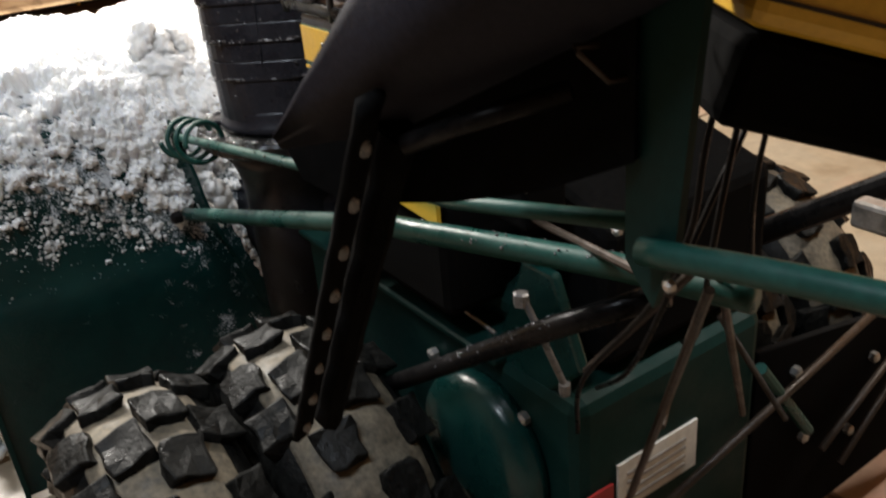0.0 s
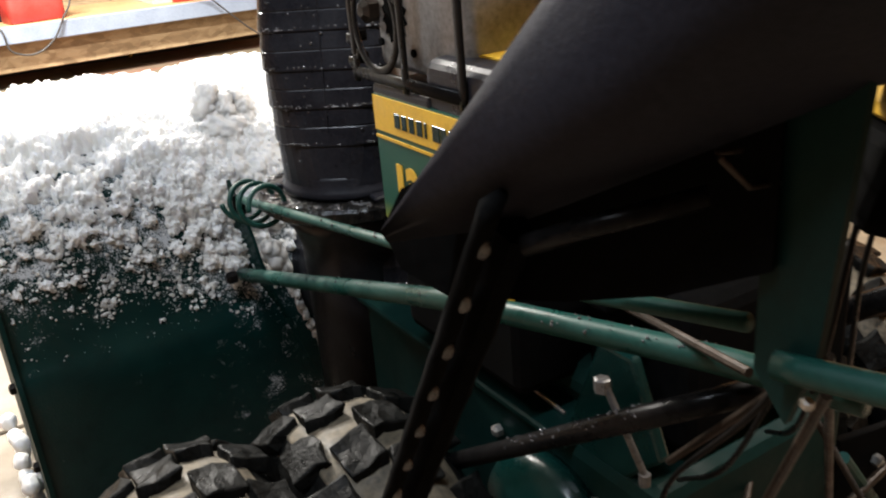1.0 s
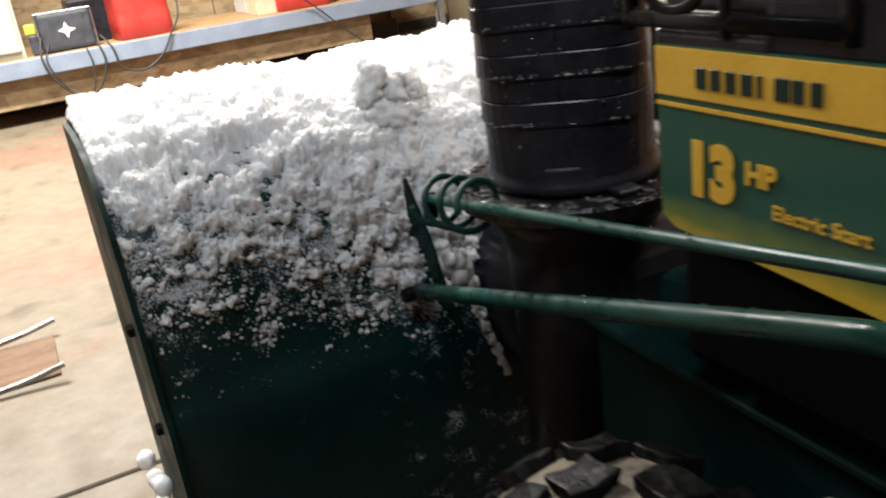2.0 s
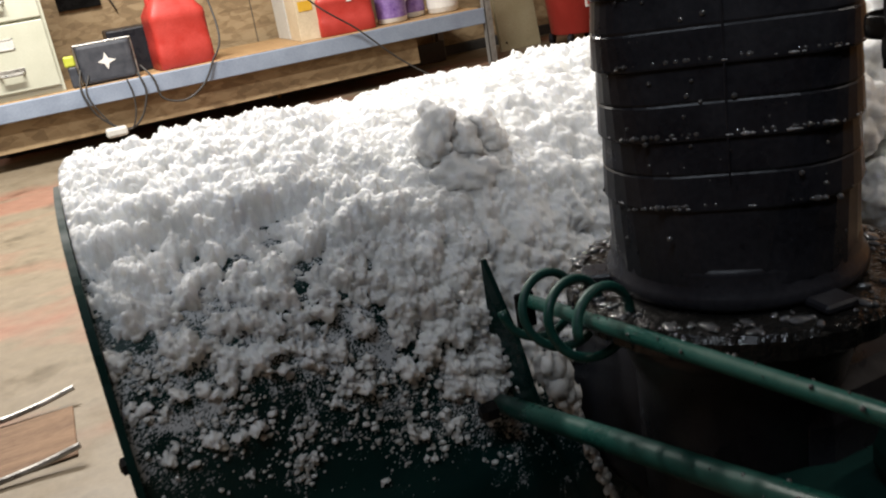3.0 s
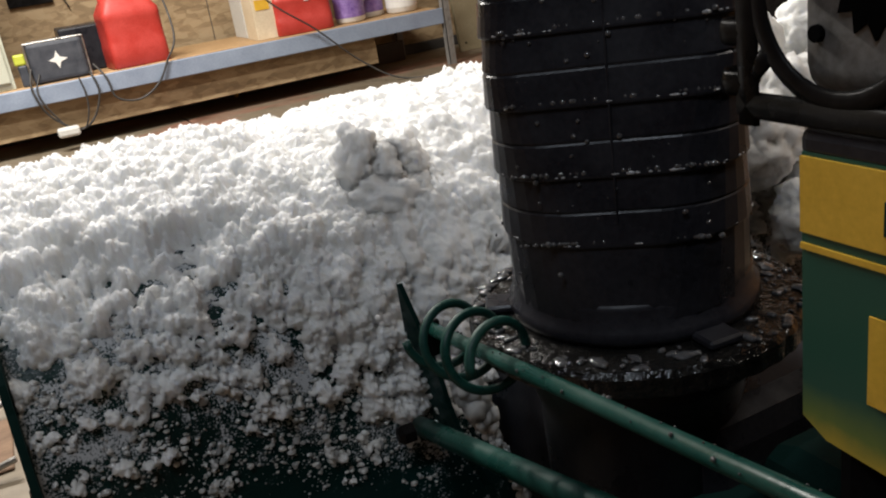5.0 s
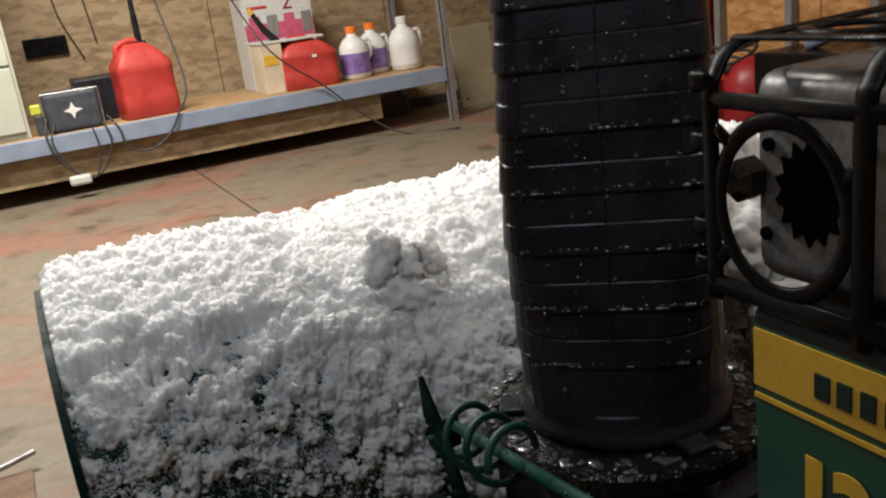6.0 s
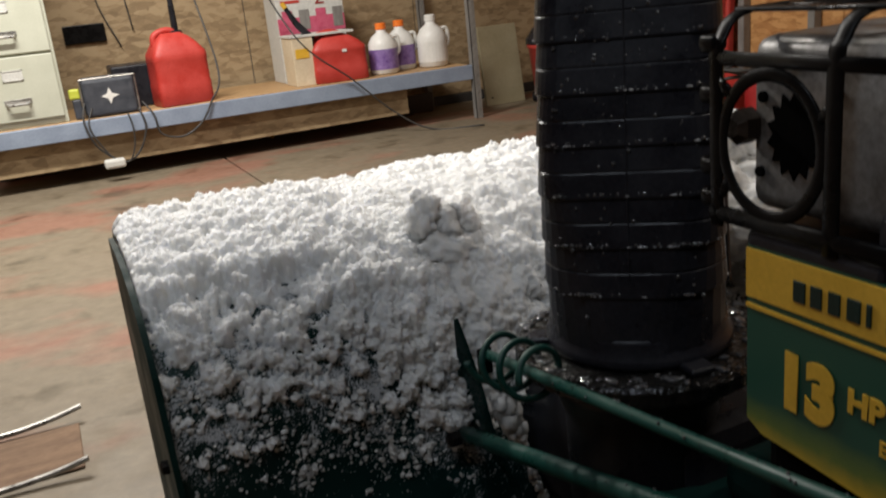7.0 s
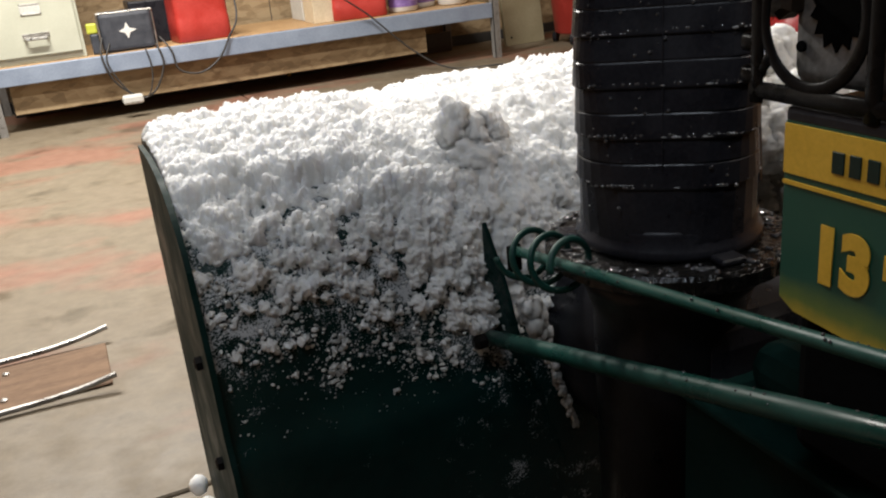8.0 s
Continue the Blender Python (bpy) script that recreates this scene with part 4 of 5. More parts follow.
gd.append(tube([(0.0, -0.012 + 0.037 * math.cos(k * math.tau / 40), 0.686 + 0.041 * math.sin(k * math.tau / 40)) for k in range(40)], 0.0018, 8, closed=True, flat=2.4))
gd.append(tube([(0.05 + 0.02 * math.cos(k * math.tau / 30), -0.013 + 0.025 * math.sin(k * math.tau / 30), z1 + 0.003) for k in range(30)], 0.0018, 8, closed=True, flat=2.4))
gd.append(tube([(0.0, -0.047, 0.705), (0.0, yB, 0.712)], 0.004, 8, flat=0.4))
gd.append(tube([(0.0, yA, 0.722), (0.0, 0.015, 0.712)], 0.004, 8, flat=0.4))
gd.append(tube([(0.0, yA, 0.650), (0.0, 0.018, 0.662)], 0.004, 8, flat=0.4))
for z in (0.742, 0.712, 0.668, 0.648):
    gd.append(tube(smooth_path([(0.0, yA, z), (0.0, yA + 0.012, z), (0.006, yA + 0.016, z), (0.02, yA + 0.014, z)], 4), 0.005, 8, flat=0.3))
guard = part("muffler_guard", gd[0], M_IRON, blower, "black wire guard over the muffler", smooth=True)
for g in gd[1:]:
    part("bar", g, M_IRON, guard, smooth=True)

# wheels: two tyres a side
WY, WZ, WR = -0.07, 0.187, 0.188


def lug_mesh(seed):
    bm = box((-0.0176, -0.0190, -0.003), (0.0176, 0.0190, 0.0115), 0.0022, 2)
    bmesh.ops.subdivide_edges(bm, edges=[e for e in bm.edges if e.calc_length() > 0.012], cuts=2, use_grid_fill=True)
    for v in bm.verts:
        q = v.co * 55 + Vector((seed, 0, 0))
        v.co += Vector((noise.noise(q * 2.6), noise.noise(q * 2.6 + Vector((3, 0, 0))), noise.noise(q * 2.6 + Vector((0, 3, 0))))) * 0.0012
        v.co += Vector((0.0055 * noise.noise(q), 0.0055 * noise.noise(q + Vector((5, 0, 0))), 0.0035 * noise.noise(q + Vector((0, 5, 0))) if v.co.z > 0.005 else 0))
    me = bpy.data.meshes.new("lug")
    bm.to_mesh(me)
    bm.free()
    me.materials.append(M_RUBBER)
    return me


LUGS = [lug_mesh(3.7 * k) for k in range(9)]


def tyre_parts(owner, x0, x1):
    w, xc = x1 - x0, (x0 + x1) / 2
    turn = pose(xc, WY, WZ, 0, 90, 0)
    t = part("tyre", lathe([(0.10, -w * 0.40), (0.122, -w * 0.5), (0.142, -w * 0.48), (0.158, -w * 0.39), (0.1695, -w * 0.22), (0.1725, 0), (0.1695, w * 0.22), (0.158, w * 0.39), (0.142, w * 0.48), (0.122, w * 0.5), (0.10, w * 0.40)], 56, turn), M_RUBBER, owner, "black knobby rubber tyre", smooth=True)
    part("tread_band", lathe([(0.1580, -w * 0.37), (0.1635, -w * 0.35), (0.1725, -w * 0.2), (0.1755, 0), (0.1725, w * 0.2), (0.1635, w * 0.35), (0.1580, w * 0.37)], 56, turn), M_TREAD, t, "mud-filled tread grooves", smooth=True)
    n = 28
    for k in range(n):
        for c in (-1.5, -0.5, 0.5, 1.5):
            if (k + int(c + 1.5)) % 2:
                continue
            a = (k + 0.25 * math.sin(k * 1.7 + 3 * c)) * math.tau / n
            lug = new("lug", LUGS[(k * 5 + int(2 * c)) % 9])
            lug.parent = t
            lug.matrix_basis = pose(xc, WY, WZ) @ Matrix.Rotation(a, 4, "X") @ pose(c * w * 0.245, 0, 0.1585 if abs(c) > 1 else 0.1725, 0, 17 * c, 0) @ pose(0, 0, 0, 0, 0, 7 * math.sin(k * 2.3 + c))
    part("rim", lathe([(0.02, -w * 0.3), (0.09, -w * 0.32), (0.104, -w * 0.42), (0.104, w * 0.42), (0.09, w * 0.32), (0.02, w * 0.3)], 32, turn), M_IRON, owner, smooth=True)


for x0, x1 in ((-0.304, -0.166), (-0.158, -0.020), (0.30, 0.438), (0.450, 0.588)):
    tyre_parts(blower, x0, x1)
part("axle", tube([(-0.28, WY, WZ), (0.57, WY, WZ)], 0.012, 12), M_IRON, blower)

# frame box between the wheels
part("frame", join(box((0.03, -0.31, 0.1), (0.25, 0.16, 0.37), 0.012), box((0.02, -0.22, 0.366), (0.26, 0.14, 0.374), 0.002, 1), box((0.06, -0.26, 0.37), (0.24, 0.1, 0.42), 0.02)), M_DULL, blower, "green pressed-steel frame")
# added dark plate, covers floor that lies in shade behind the frame
part("rear_plate", prism([(0.252, 0.06), (0.60, 0.07), (0.60, 0.20), (0.52, 0.262), (0.40, 0.29), (0.252, 0.32)], "y", -0.306, -0.298, 0.002), M_BLACK_SHADE, blower, "black plate added behind the drive frame for the shade there")
part("rear_strut", tube([(0.24, -0.318, 0.315), (0.33, -0.316, 0.20)], 0.006, 10), M_ROD, blower, "thin green strut")
for a, b in (((0.10, -0.325, 0.235), (0.46, -0.318, 0.31)), ((0.36, -0.316, 0.16), (0.50, -0.316, 0.24)), ((0.40, -0.316, 0.12), (0.52, -0.316, 0.22))):
    part("link_rod", tube([a, b], 0.004, 8), M_RUSTY, blower, "rusty linkage rod", smooth=True)
for x, z in ((0.31, 0.275), (0.335, 0.185), (0.42, 0.15), (0.45, 0.23), (0.53, 0.17)):
    part("nut", lathe([(0.006, 0), (0.006, 0.006), (0.003, 0.008)], 6, pose(x, -0.306, z, 90)), M_STEEL, blower)
part("frame_dome", lathe([(0.075, 0), (0.08, 0.012), (0.072, 0.026), (0.03, 0.034)], 32, pose(0.03, -0.20, 0.27, 0, -90, 0)), M_GREEN, blower, smooth=True)
lab = part("instruction_label", box((0.07, -0.3125, 0.245), (0.165, -0.3105, 0.295)), M_PAPER, blower, "worn white instruction label")
for k in range(4):
    part("print_bar", box((0.08, -0.3135, 0.253 + 0.009 * k), (0.15, -0.3125, 0.256 + 0.009 * k)), M_STUD, lab)
part("red_label", box((0.035, -0.3125, 0.235), (0.065, -0.3105, 0.28)), M_PINK, blower)
part("shift_arm", tube([(-0.03, -0.05, 0.27), (-0.02, -0.20, 0.375), (-0.015, -0.345, 0.478), (0.02, -0.40, 0.51)], 0.008, 12), M_IRON, blower, "dark wet control arm", smooth=True)
bar_drops((-0.02, -0.20, 0.375), (-0.015, -0.345, 0.478), 0.008, 60, 5, blower)
bar_drops((0.12, -0.27, 0.40), (0.30, -0.21, 0.372), 0.012, 30, 6, blower)
part("adjuster_bolt", join(tube([(-0.006, -0.296, 0.475), (0.012, -0.315, 0.405)], 0.0026, 10), lathe([(0.006, 0), (0.006, 0.009), (0.004, 0.010)], 6, pose(-0.006, -0.294, 0.468)), lathe([(0.0042, 0), (0.0042, 0.009)], 10, pose(0.012, -0.316, 0.396))), M_DIMPLE, blower, "bright adjuster bolt")
for a, b in (((0.02, -0.33, 0.42), (-0.02, -0.46, 0.57)), ((0.05, -0.33, 0.25), (-0.03, -0.47, 0.56)), ((0.0, -0.45, 0.56), (0.16, -0.36, 0.33)), ((-0.02, -0.42, 0.545), (0.05, -0.2, 0.5)), ((0.10, -0.33, 0.33), (0.30, -0.20, 0.36))):
    part("link_rod", tube([a, b], 0.0028, 8), M_RUSTY, blower)
part("cross_tube", tube([(0.12, -0.27, 0.40), (0.30, -0.21, 0.372), (0.34, -0.36, 0.475)], 0.012, 12), M_IRON, blower)
part("handle_bracket", prism([(-0.489, 0.68), (-0.489, 0.612), (-0.504, 0.595), (-0.514, 0.625), (-0.530, 0.80), (-0.50, 0.80)], "x", -0.107, -0.103), M_DULL, blower, "green handle bracket plate")
for y, z in ((-0.513, 0.609), (-0.490, 0.692)):
    part("bracket_bolt", lathe([(0.0026, 0), (0.0026, 0.0025), (0.0012, 0.0035)], 6, pose(-0.107, y, z, 0, -90, 0)), M_STEEL, blower)
CPM, DASH_TILT = pose(-0.081, -0.517, 0.699, 0, 0, -33), 18
# shade under the dash comes from the near-black colour
part("dash_body", box((0.004, 0.004, -0.035), (0.30, 0.12, 0.0), 0.006, 2, CPM @ pose(0, 0, 0, 0, DASH_TILT, 0)), M_BLACK_SHADE, blower, "black underside of the control dash")
fas = part("dash_panel", box((0.0, 0.0, 0.002), (0.30, 0.14, 0.10), 0.006, 2, CPM @ pose(0, 0, 0, 0, DASH_TILT, 0)), M_YELLOW, blower, "yellow edge of the control dash")
part("groove", box((0.004, -0.001, 0.012), (0.29, 0.003, 0.0135), 0, 1, CPM @ pose(0, 0, 0, 0, DASH_TILT, 0)), M_RUSTY, fas)
part("rear_tube", tube(smooth_path([(-0.113, -0.503, 0.622), (-0.10, -0.59, 0.632), (-0.07, -0.78, 0.645)]), 0.0055, 12), M_ROD, blower, "green painted steel tube", smooth=True)
part("cover_arm", tube([(-0.172, -0.438, 0.664), (-0.152, -0.460, 0.674), (-0.130, -0.485, 0.684)], 0.0042, 12), M_IRON, blower, "dark steel arm under the cover", smooth=True)

for pts in ([(0.054, -0.44, 0.69), (0.033, -0.44, 0.627), (0.01, -0.44, 0.593), (-0.01, -0.43, 0.538), (-0.01, -0.40, 0.47), (0.03, -0.33, 0.40)],
            [(-0.005, -0.465, 0.70), (-0.024, -0.46, 0.637), (-0.028, -0.455, 0.584), (-0.04, -0.44, 0.54), (-0.03, -0.38, 0.46), (0.02, -0.32, 0.36)],
            [(0.02, -0.455, 0.69), (0.0, -0.455, 0.62), (-0.005, -0.45, 0.56), (0.05, -0.40, 0.47), (0.12, -0.33, 0.40)],
            [(0.08, -0.43, 0.66), (0.07, -0.42, 0.58), (0.10, -0.40, 0.50), (0.20, -0.34, 0.42)]):
    part("control_cable", tube(smooth_path(pts), 0.0017, 8), M_IRON, blower, "black control cable", smooth=True)
part("hook", tube([(-0.122, -0.49, 0.699), (-0.1327, -0.49, 0.7007), (-0.131, -0.49, 0.698), (-0.119, -0.492, 0.686), (-0.108, -0.495, 0.686)], 0.0012, 8), M_RUSTY, blower, "bent rusty wire hook", smooth=True)
part("hook", tube(smooth_path([(-0.086, -0.47, 0.710), (-0.080, -0.47, 0.701), (-0.070, -0.47, 0.698), (-0.066, -0.47, 0.704)]), 0.0011, 8), M_STEEL, blower, "bent wire hook", smooth=True)
part("linkage", tube([(0.1, -0.205, 0.471), (0.1, -0.229, 0.483), (0.1, -0.285, 0.499)], 0.0032, 8), M_STEEL, blower, "bright throttle linkage", smooth=True)
part("spring", tube([(0.134 + 0.10 * k / 120, -0.35, 0.426 - 0.147 * k / 120) if k % 2 else (0.136 + 0.10 * k / 120, -0.352, 0.428 - 0.147 * k / 120) for k in range(121)], 0.0012, 5), M_RUSTY, blower, "stretched rusty spring")
part("clevis", box((0.29, -0.395, 0.448), (0.31, -0.352, 0.472), 0.004), M_STEEL, blower, "bright steel clevis")
# cover coloured near-black to hold the shade below the engine
part("belt_cover", prism([(-0.30, 0.38), (-0.30, 0.50), (-0.21, 0.53), (-0.19, 0.50), (-0.19, 0.38)], "x", 0.07, 0.26, 0.01), M_BLACK_SHADE, blower, "black belt cover")
part("frame_rib", tube([(0.046, 0.045, 0.3962), (0.046, -0.19, 0.3752)], 0.0022, 8), M_STEEL, blower, "bright line along the edge of the frame", smooth=True)
part("bell_crank", prism([(-0.31, 0.40), (-0.28, 0.47), (-0.245, 0.47), (-0.20, 0.36), (-0.24, 0.33)], "x", 0.034, 0.044, 0.003), M_GREEN, blower, "green lever plate")
for x, y, z, r in ((0.02, -0.207, 0.512, 0.006), (0.02, -0.278, 0.545, 0.005), (0.02, -0.361, 0.539, 0.0035), (0.05, -0.154, 0.44, 0.005), (0.028, -0.25, 0.33, 0.006), (0.028, -0.12, 0.33, 0.006), (0.028, -0.28, 0.18, 0.006)):
    part("nut", lathe([(r, 0), (r, r), (r * 0.5, r * 1.4)], 6, pose(x, y, z, 0, -90, 0)), M_STEEL, blower)
part("steel_block", box((0.02, -0.27, 0.505), (0.06, -0.20, 0.545), 0.004), M_BLACK_SHADE, blower)

# dimpled lever below the grey cover
LV, LS = Vector((-0.1860, -0.4320, 0.6660)), Vector((-0.0006, 0.0145, -0.0265))
across = Vector((1, 0.45, 0)).normalized()
strap = bmesh.new()
rows = []
for k in range(41):
    p = LV + LS * (k * 0.2 - 0.7)
    dent = 0.0012 * math.cos(k * 0.2 * math.tau - 0.7 * math.tau)
    face = Vector((-0.40, -0.80, -0.42)).normalized()
    wide = 0.0086 + 0.0003 * math.cos(k * 0.2 * math.tau)
    rows.append([strap.verts.new(q) for q in (p - across * wide, p - across * wide * 0.5 + face * (0.003 - dent), p + across * wide * 0.5 + face * (0.003 - dent), p + across * wide, p + across * wide - face * 0.006, p - across * wide - face * 0.006)])
for a, b in zip(rows, rows[1:]):
    for k in range(6):
        strap.faces.new((a[k], a[(k + 1) % 6], b[(k + 1) % 6], b[k]))
strap.faces.new(rows[0])
strap.faces.new(rows[-1])
lever = part("shift_lever", strap, M_BLACK_SHADE, blower, "dark dimpled steel lever", smooth=True)
for k in range(8):
    p = LV + LS * k + Vector((-0.40, -0.80, -0.42)).normalized() * 0.0012
    m = Matrix.Translation(p) @ Vector((-0.40, -0.80, -0.42)).to_track_quat("Z", "Y").to_matrix().to_4x4() @ Matrix.Diagonal((0.8, 1.25, 1, 1))
    part("dimple", lathe([(0.0044, -0.001), (0.0040, 0.0012), (0.0026, 0.0022), (0.0008, 0.0025)], 14, m), M_DIMPLE, lever, smooth=True)
guide = [LV + LS * (0.5 * k) + across * (0.0225 + 0.0005 * (k % 3)) for k in range(16)]
part("lever_guide", tube(guide, [0.0110 + 0.0006 * math.sin(k * 2.1) for k in range(16)], 8, flat=0.7), M_BLACK_SHADE, blower, "black notched guide beside the lever")

# grey plastic cover over the handle end
def cover():
    bm = bmesh.new()
    tip = Vector((-0.203, -0.388, 0.664))
    fe, le = Vector((0.265, -0.589, 0.763)).normalized(), Vector((0.30, -0.62, 0.34)).normalized()
    rows = []
    for i in range(13):
        s = 0.34 * i / 12
        top = tip + fe * s
        low = tip + Vector((0.022, 0.026, -0.031)) * min(1, 0.3 + i / 3) + le * s
        row = []
        for k in range(13):
            f = k / 12
            p = top.lerp(low, f) + Vector((-0.018, -0.028, 0.004)) * math.sin(math.pi * f) * min(1, i / 4)
            row.append(p)
        back = low + Vector((0.04, 0.015, -0.006)) * min(1, i / 3)
        row.append(back)
        row.append(back.lerp(top + Vector((0.06, 0.06, 0.0)) * min(1, i / 3), 0.5))
        row.append(top + Vector((0.05, 0.05, 0.0)) * min(1, i / 3))
        rows.append([bm.verts.new(p) for p in row])
    n = len(rows[0])
    for a, b in zip(rows, rows[1:]):
        for k in range(n):
            bm.faces.new((a[k], a[(k + 1) % n], b[(k + 1) % n], b[k]))
    bm.faces.new(rows[0])
    bm.faces.new(rows[-1])
    bmesh.ops.remove_doubles(bm, verts=bm.verts[:], dist=0.0005)
    return bm


# near-black box filling in the deep shade under the handle cover
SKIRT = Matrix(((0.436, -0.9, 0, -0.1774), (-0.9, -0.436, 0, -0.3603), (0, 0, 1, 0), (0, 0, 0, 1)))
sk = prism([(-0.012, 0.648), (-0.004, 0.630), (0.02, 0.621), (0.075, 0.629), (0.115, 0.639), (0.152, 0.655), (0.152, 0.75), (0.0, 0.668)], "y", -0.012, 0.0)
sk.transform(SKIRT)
part("cover_shade_box", sk, M_BLACK_SHADE, blower, "black box added for the deep shade under the cover")
part("handle_cover", cover(), M_COVER, blower, "dusty dark grey plastic cover", smooth=True)

# ---- snow ----
def snow_sheet(name, x0, x1, nx, ns, label):
    """Clumps of wet snow over the housing, thinning into crumbs down its back."""
    verts, faces = [], []
    prof = smooth_path([(0, 0.735, 0.44), (0, 0.728, 0.52), (0, 0.70, 0.533), (0, 0.60, 0.535), (0, 0.50, 0.521), (0, 0.435, 0.478), (0, 0.403, 0.403), (0, 0.390, 0.32), (0, 0.384, 0.285)], 40)
    total = len(prof) - 1
    for i in range(ns + 1):
        q = i / ns * total
        k = min(int(q), total - 1)
        p = prof[k].lerp(prof[k + 1], q - k)
        d = (prof[k + 1] - prof[k]).normalized()
        nrm = Vector((0, d.z, -d.y))
        for j in range(nx + 1):
            x = x0 + (x1 - x0) * j / nx
            v = Vector((x, p.y, p.z))
            soft = noise.noise(v * 16)
            w = v + Vector((noise.noise(v * 45), noise.noise(v * 45 + Vector((7, 0, 0))), noise.noise(v * 45 + Vector((0, 7, 0))))) * 0.003
            d1, c1 = noise.voronoi(w * 48)
            d2, c2 = noise.voronoi(w * 105)
            d3, c3 = noise.voronoi(w * 210)
            d4, c4 = noise.voronoi(w * 390)
            near = min(1.0, max(0.0, (x + 0.125) / 0.07)) if x < 0.2 else 0.0
            lump = (1 - 0.35 * near) * (0.0082 * max(0.0, 1 - 1.9 * d1[0] ** 2) + 0.0048 * max(0.0, 1 - 1.7 * d2[0] ** 2) + 0.0034 * max(0.0, 1 - 1.7 * d3[0] ** 2) + 0.0016 * max(0.0, 1 - 1.7 * d4[0] ** 2)) + 0.0020 * noise.fractal(v * 260, 0.8, 2.2, 3) - 0.0035
            low = 0.405 - 0.080 * min(1.0, max(0.0, (x + 0.32) / 0.29))
            m = 4.0 if p.y > 0.49 else (p.z - low - 0.008) / 0.066
            m += 1.1 * near + (1 - 0.5 * near) * 1.65 * noise.fractal(v * 38, 0.6, 2.2, 5) + 1.2 * (0.45 - d1[0]) + 0.9 * (0.45 - d3[0]) + 1.3 * noise.noise(c2[0] * 7.7)
            thick = 0.028 if p.y > 0.60 else 0.028 - 0.014 * min(1.0, (0.60 - p.y) / 0.15)
            grow = min(1.0, max(0.0, (m + 0.4) / 3.6))
            h = -0.0065 + (thick + 0.004) * grow ** 1.25 + lump * min(1.0, max(0.0, 0.55 * m + 0.45)) + (0.007 * soft + 0.005 * noise.noise(v * 33)) * min(1.0, max(0.0, 0.6 * m))
            edge = min(1.0, max(0.0, min(x - x0, x1 - x) / 0.025))
            if h > 0:
                h *= 0.45 + 0.55 * math.sqrt(edge)
            verts.append(v + nrm * h)
    for i in range(ns):
        for j in range(nx):
            a = i * (nx + 1) + j
            faces.append((a, a + 1, a + nx + 2, a + nx + 1))
    me = bpy.data.meshes.new(name)
    me.from_pydata([tuple(v) for v in verts], [], faces)
    for pl in me.polygons:
        pl.use_smooth = True
    me.materials.append(M_SNOW)
    return tagged(new(name, me), label, "snow", kind="stuff")


snow_sheet("snow_cover", XL + 0.004, 0.0, 330, 520, "clumpy wet snow lying on the green housing")
snow_sheet("snow_cover", -0.012, XR - 0.006, 420, 330, "clumpy wet snow lying on the green housing")


def snow_lumps(name, lumps, label, seed):
    rnd = random.Random(seed)
    bms = []
    for (x, y, z), (a, b, c), sub in lumps:
        bm = bmesh.new()
        bmesh.ops.create_icosphere(bm, subdivisions=sub, radius=1)
        s = rnd.random() * 50
        for v in bm.verts:
            k = 1 + 0.20 * noise.fractal(v.co * 1.6 + Vector((s, 0, 0)), 0.8, 2.1, 4)
            q = Vector((v.co.x * a, v.co.y * b, v.co.z * c)) * k + Vector((x, y, z))
            grain = 0.0
            if sub >= 4:
                for size, amp in ((58, 0.004), (105, 0.0034), (210, 0.0030)):
                    dist, cell = noise.voronoi(q * size)
                    grain += amp * max(0.0, 1 - 1.7 * dist[0] ** 2)
            v.co = q + v.co.normalized() * (grain - 0.004 if sub >= 4 else 0.0)
        bms.append(bm)
    return tagged(part(name, join(*bms), M_SNOW, smooth=True), label, "snow", kind="stuff")


snow_lumps("snow_lump", [((-0.006, 0.490, 0.536), (0.021, 0.024, 0.038), 5), ((0.012, 0.486, 0.524), (0.026, 0.026, 0.033), 5), ((0.034, 0.490, 0.528), (0.025, 0.024, 0.029), 5), ((0.012, 0.474, 0.506), (0.044, 0.030, 0.026), 5)], "upright lump of packed snow on the housing", 3)
rnd = random.Random(21)
strip = []
for k in range(150):
    f = k / 149
    r = 0.008 * max(0.0, 1 - 5 * abs(f - 0.12)) + (0.0032 + 0.0034 * rnd.random() ** 2) * (1 - 0.45 * f)
    strip.append(((0.004 + 0.050 * f + 0.013 * (rnd.random() - 0.5) * (1 - 0.5 * f), 0.354 + 0.008 * (rnd.random() - 0.5), 0.368 - 0.165 * f + 0.010 * rnd.random()), (r, r * 0.8, r * 1.25), 2))
snow_lumps("snow_strip", strip, "snow caught between the housing and the drum", 5)
strip = []
for k in range(60):
    f = rnd.random()
    r = 0.0015 + 0.003 * rnd.random()
    strip.append(((-0.045 + 0.075 * f + 0.012 * (rnd.random() - 0.5), 0.386 - 0.004 * f, 0.44 - 0.25 * f), (r, r, r), 2))
snow_lumps("snow_crumbs", strip, "crumbs of snow stuck to the housing flange", 6)
strip = []
for k in range(620):
    f = rnd.random() ** 1.2
    w = rnd.random() ** 1.4
    r = 0.0006 + 0.0030 * (1 - 0.7 * f) * rnd.random() ** 2.2
    z = 0.455 - 0.21 * f
    best = min(PROFILE[12:], key=lambda p: abs(p.z - z))
    strip.append(((-0.034 + 0.050 * f - 0.040 * w * (1 - 0.6 * f), best.y - 0.001 + 0.002 * f, z), (r, r * 0.7, r), 1))
snow_lumps("snow_band", strip, "powdery snow packed against the housing flange", 12)
strip = [((-0.333 - 0.012 * rnd.random(), 0.50 + 0.18 * rnd.random(), 0.012 + 0.09 * rnd.random()), (0.012, 0.016, 0.014), 3) for k in range(12)]
snow_lumps("snow_bits", strip, "wet snow stuck to the foot of the side plate", 8)
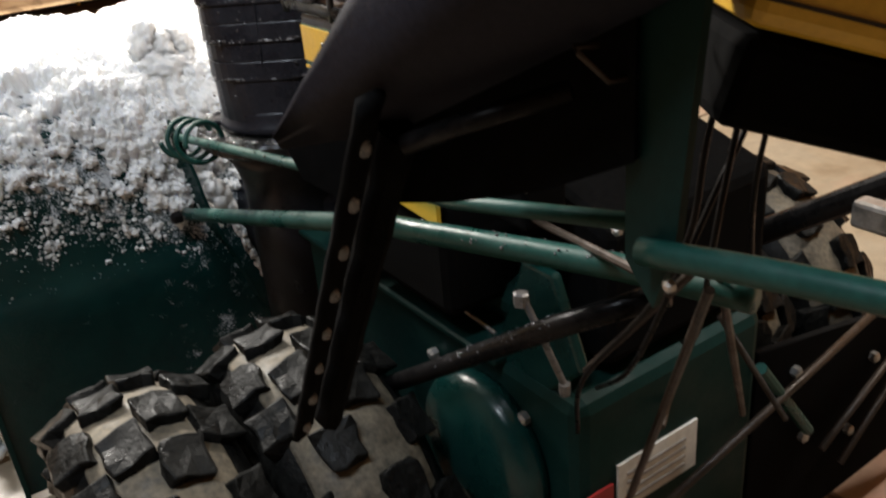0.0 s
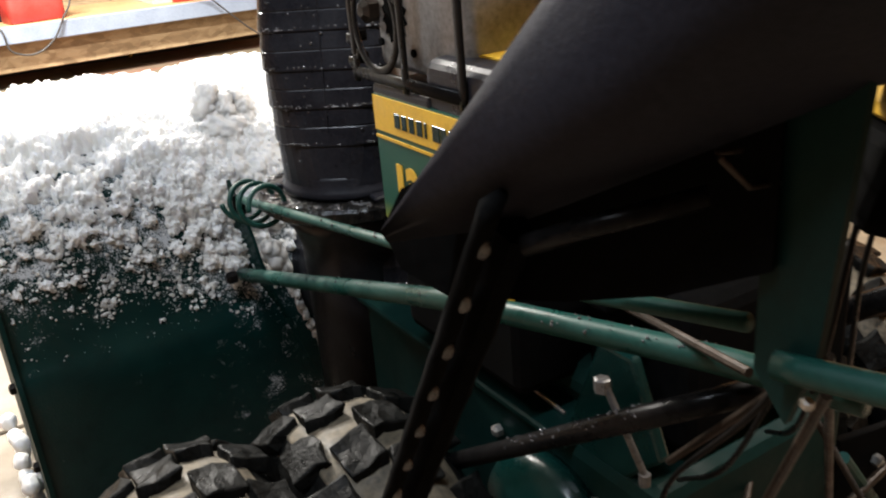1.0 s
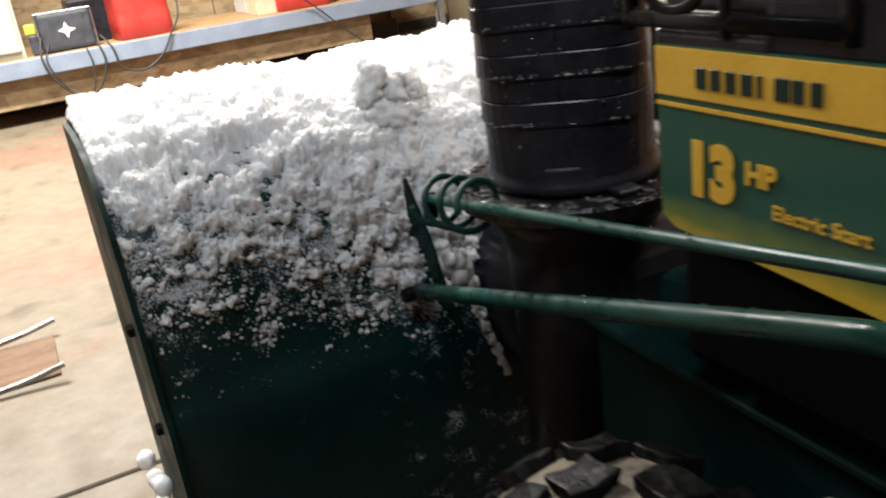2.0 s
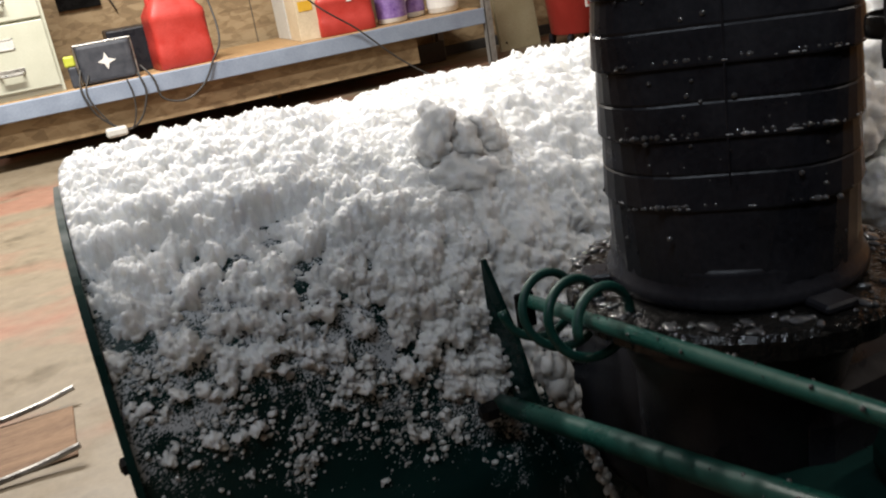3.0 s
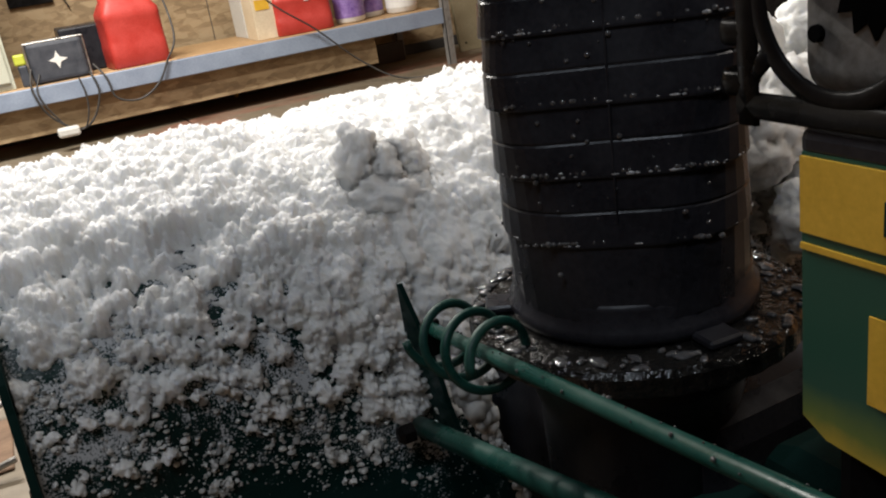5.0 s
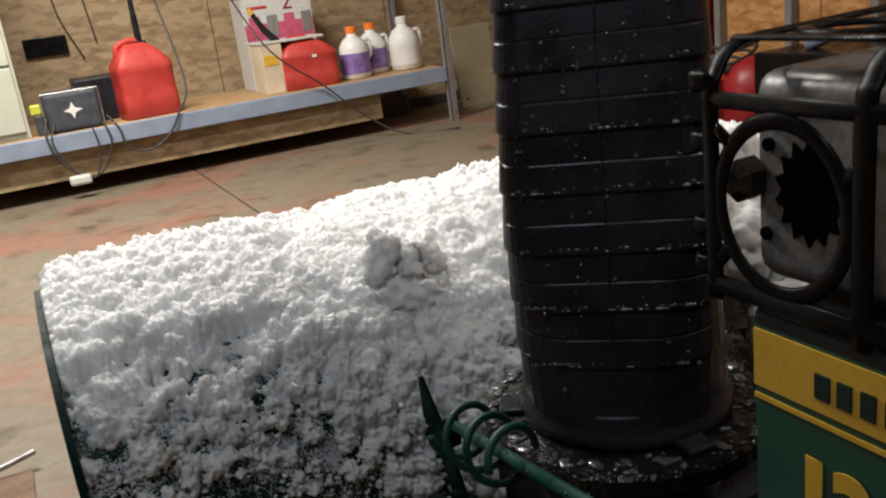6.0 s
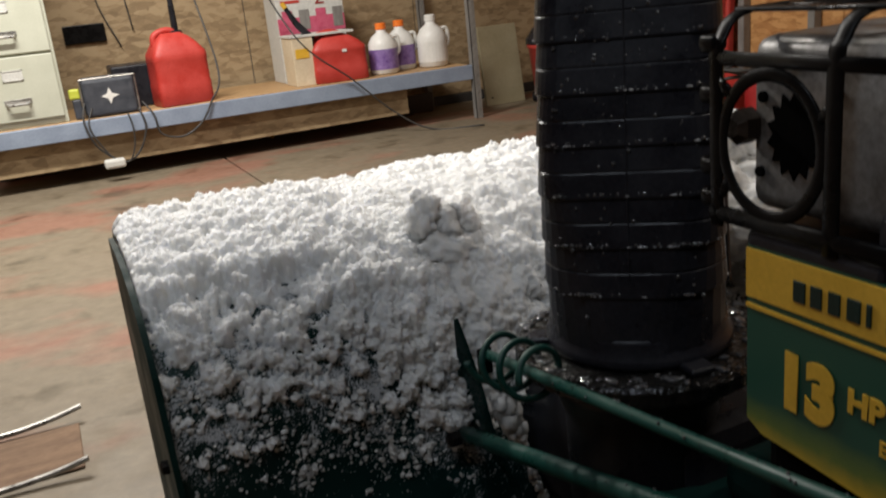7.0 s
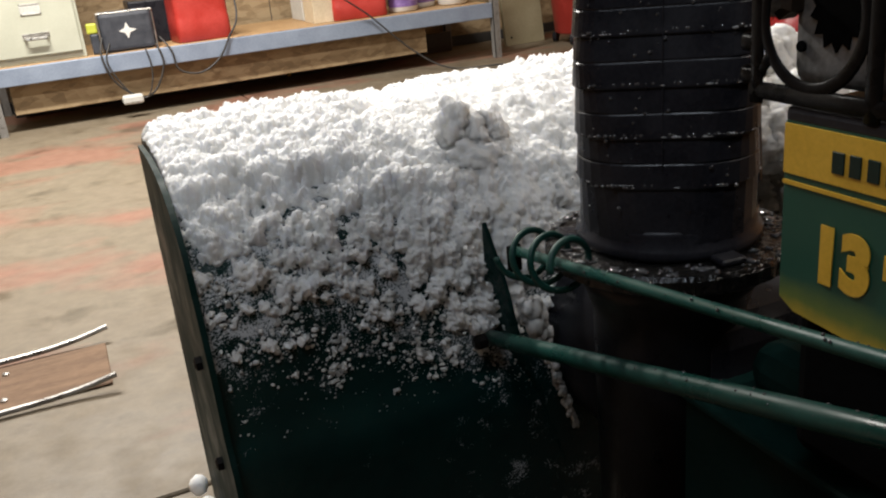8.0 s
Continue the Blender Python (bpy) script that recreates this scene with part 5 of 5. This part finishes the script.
heap = []
for k in range(34):
    f, g = rnd.random(), rnd.random()
    r = 0.024 + 0.028 * rnd.random()
    heap.append(((0.20 + 0.38 * f, 0.50 - 0.17 * g, 0.555 + 0.014 * rnd.random() - 0.15 * g ** 1.6), (r, r * 0.9, r * 0.9), 5 if r > 0.036 else 4))
for k, clump in enumerate(heap):
    snow_lumps("snow_clump", [clump], "clump in the heap of snow behind the chute", 7 + k)

# granules of snow in loose clusters on the back of the housing
rnd = random.Random(33)


grain_bm = bmesh.new()
bmesh.ops.create_icosphere(grain_bm, subdivisions=1, radius=1)
GRAIN_V, GRAIN_F = [v.co.copy() for v in grain_bm.verts], [[v.index for v in f.verts] for f in grain_bm.faces]
grain_bm.free()
crumb_v, crumb_f = [], []
BACK = PROFILE[12:]


def granule(x, z, r):
    best = min(BACK, key=lambda p: abs(p.z - z))
    n0 = len(crumb_v)
    for c in GRAIN_V:
        k = r * (1 + 0.6 * (rnd.random() - 0.5))
        crumb_v.append((x + 1.2 * k * c.x, best.y - 0.35 * r + k * c.y, z + 0.9 * k * c.z))
    crumb_f.extend([[n0 + i for i in f] for f in GRAIN_F])


for k in range(110):
    f = rnd.random() ** 0.8
    cx, cz = XL + 0.012 + 0.30 * f, 0.452 - 0.080 * f - 0.100 * rnd.random() ** 1.5
    wide = 0.003 + 0.011 * rnd.random() ** 1.5
    for j in range(int(8 + 1900 * wide * rnd.random())):
        x, z = rnd.gauss(cx, wide), rnd.gauss(cz, wide * 0.8)
        if XL + 0.008 < x < -0.012:
            granule(x, z, 0.0004 + 0.0034 * rnd.random() ** 2 * math.exp(-((x - cx) ** 2 + (z - cz) ** 2) / (2 * wide * wide)))
for k in range(380):
    granule(XL + 0.012 + 0.30 * rnd.random(), 0.44 - 0.16 * rnd.random() ** 1.3, 0.0003 + 0.0010 * rnd.random() ** 3)
crumb_mesh = bpy.data.meshes.new("snow_crumbs")
crumb_mesh.from_pydata(crumb_v, [], crumb_f)
for pl in crumb_mesh.polygons:
    pl.use_smooth = True
crumb_mesh.materials.append(M_SNOW)
tagged(new("snow_crumbs", crumb_mesh), "scattered crumbs of snow on the green steel", "snow", kind="stuff")
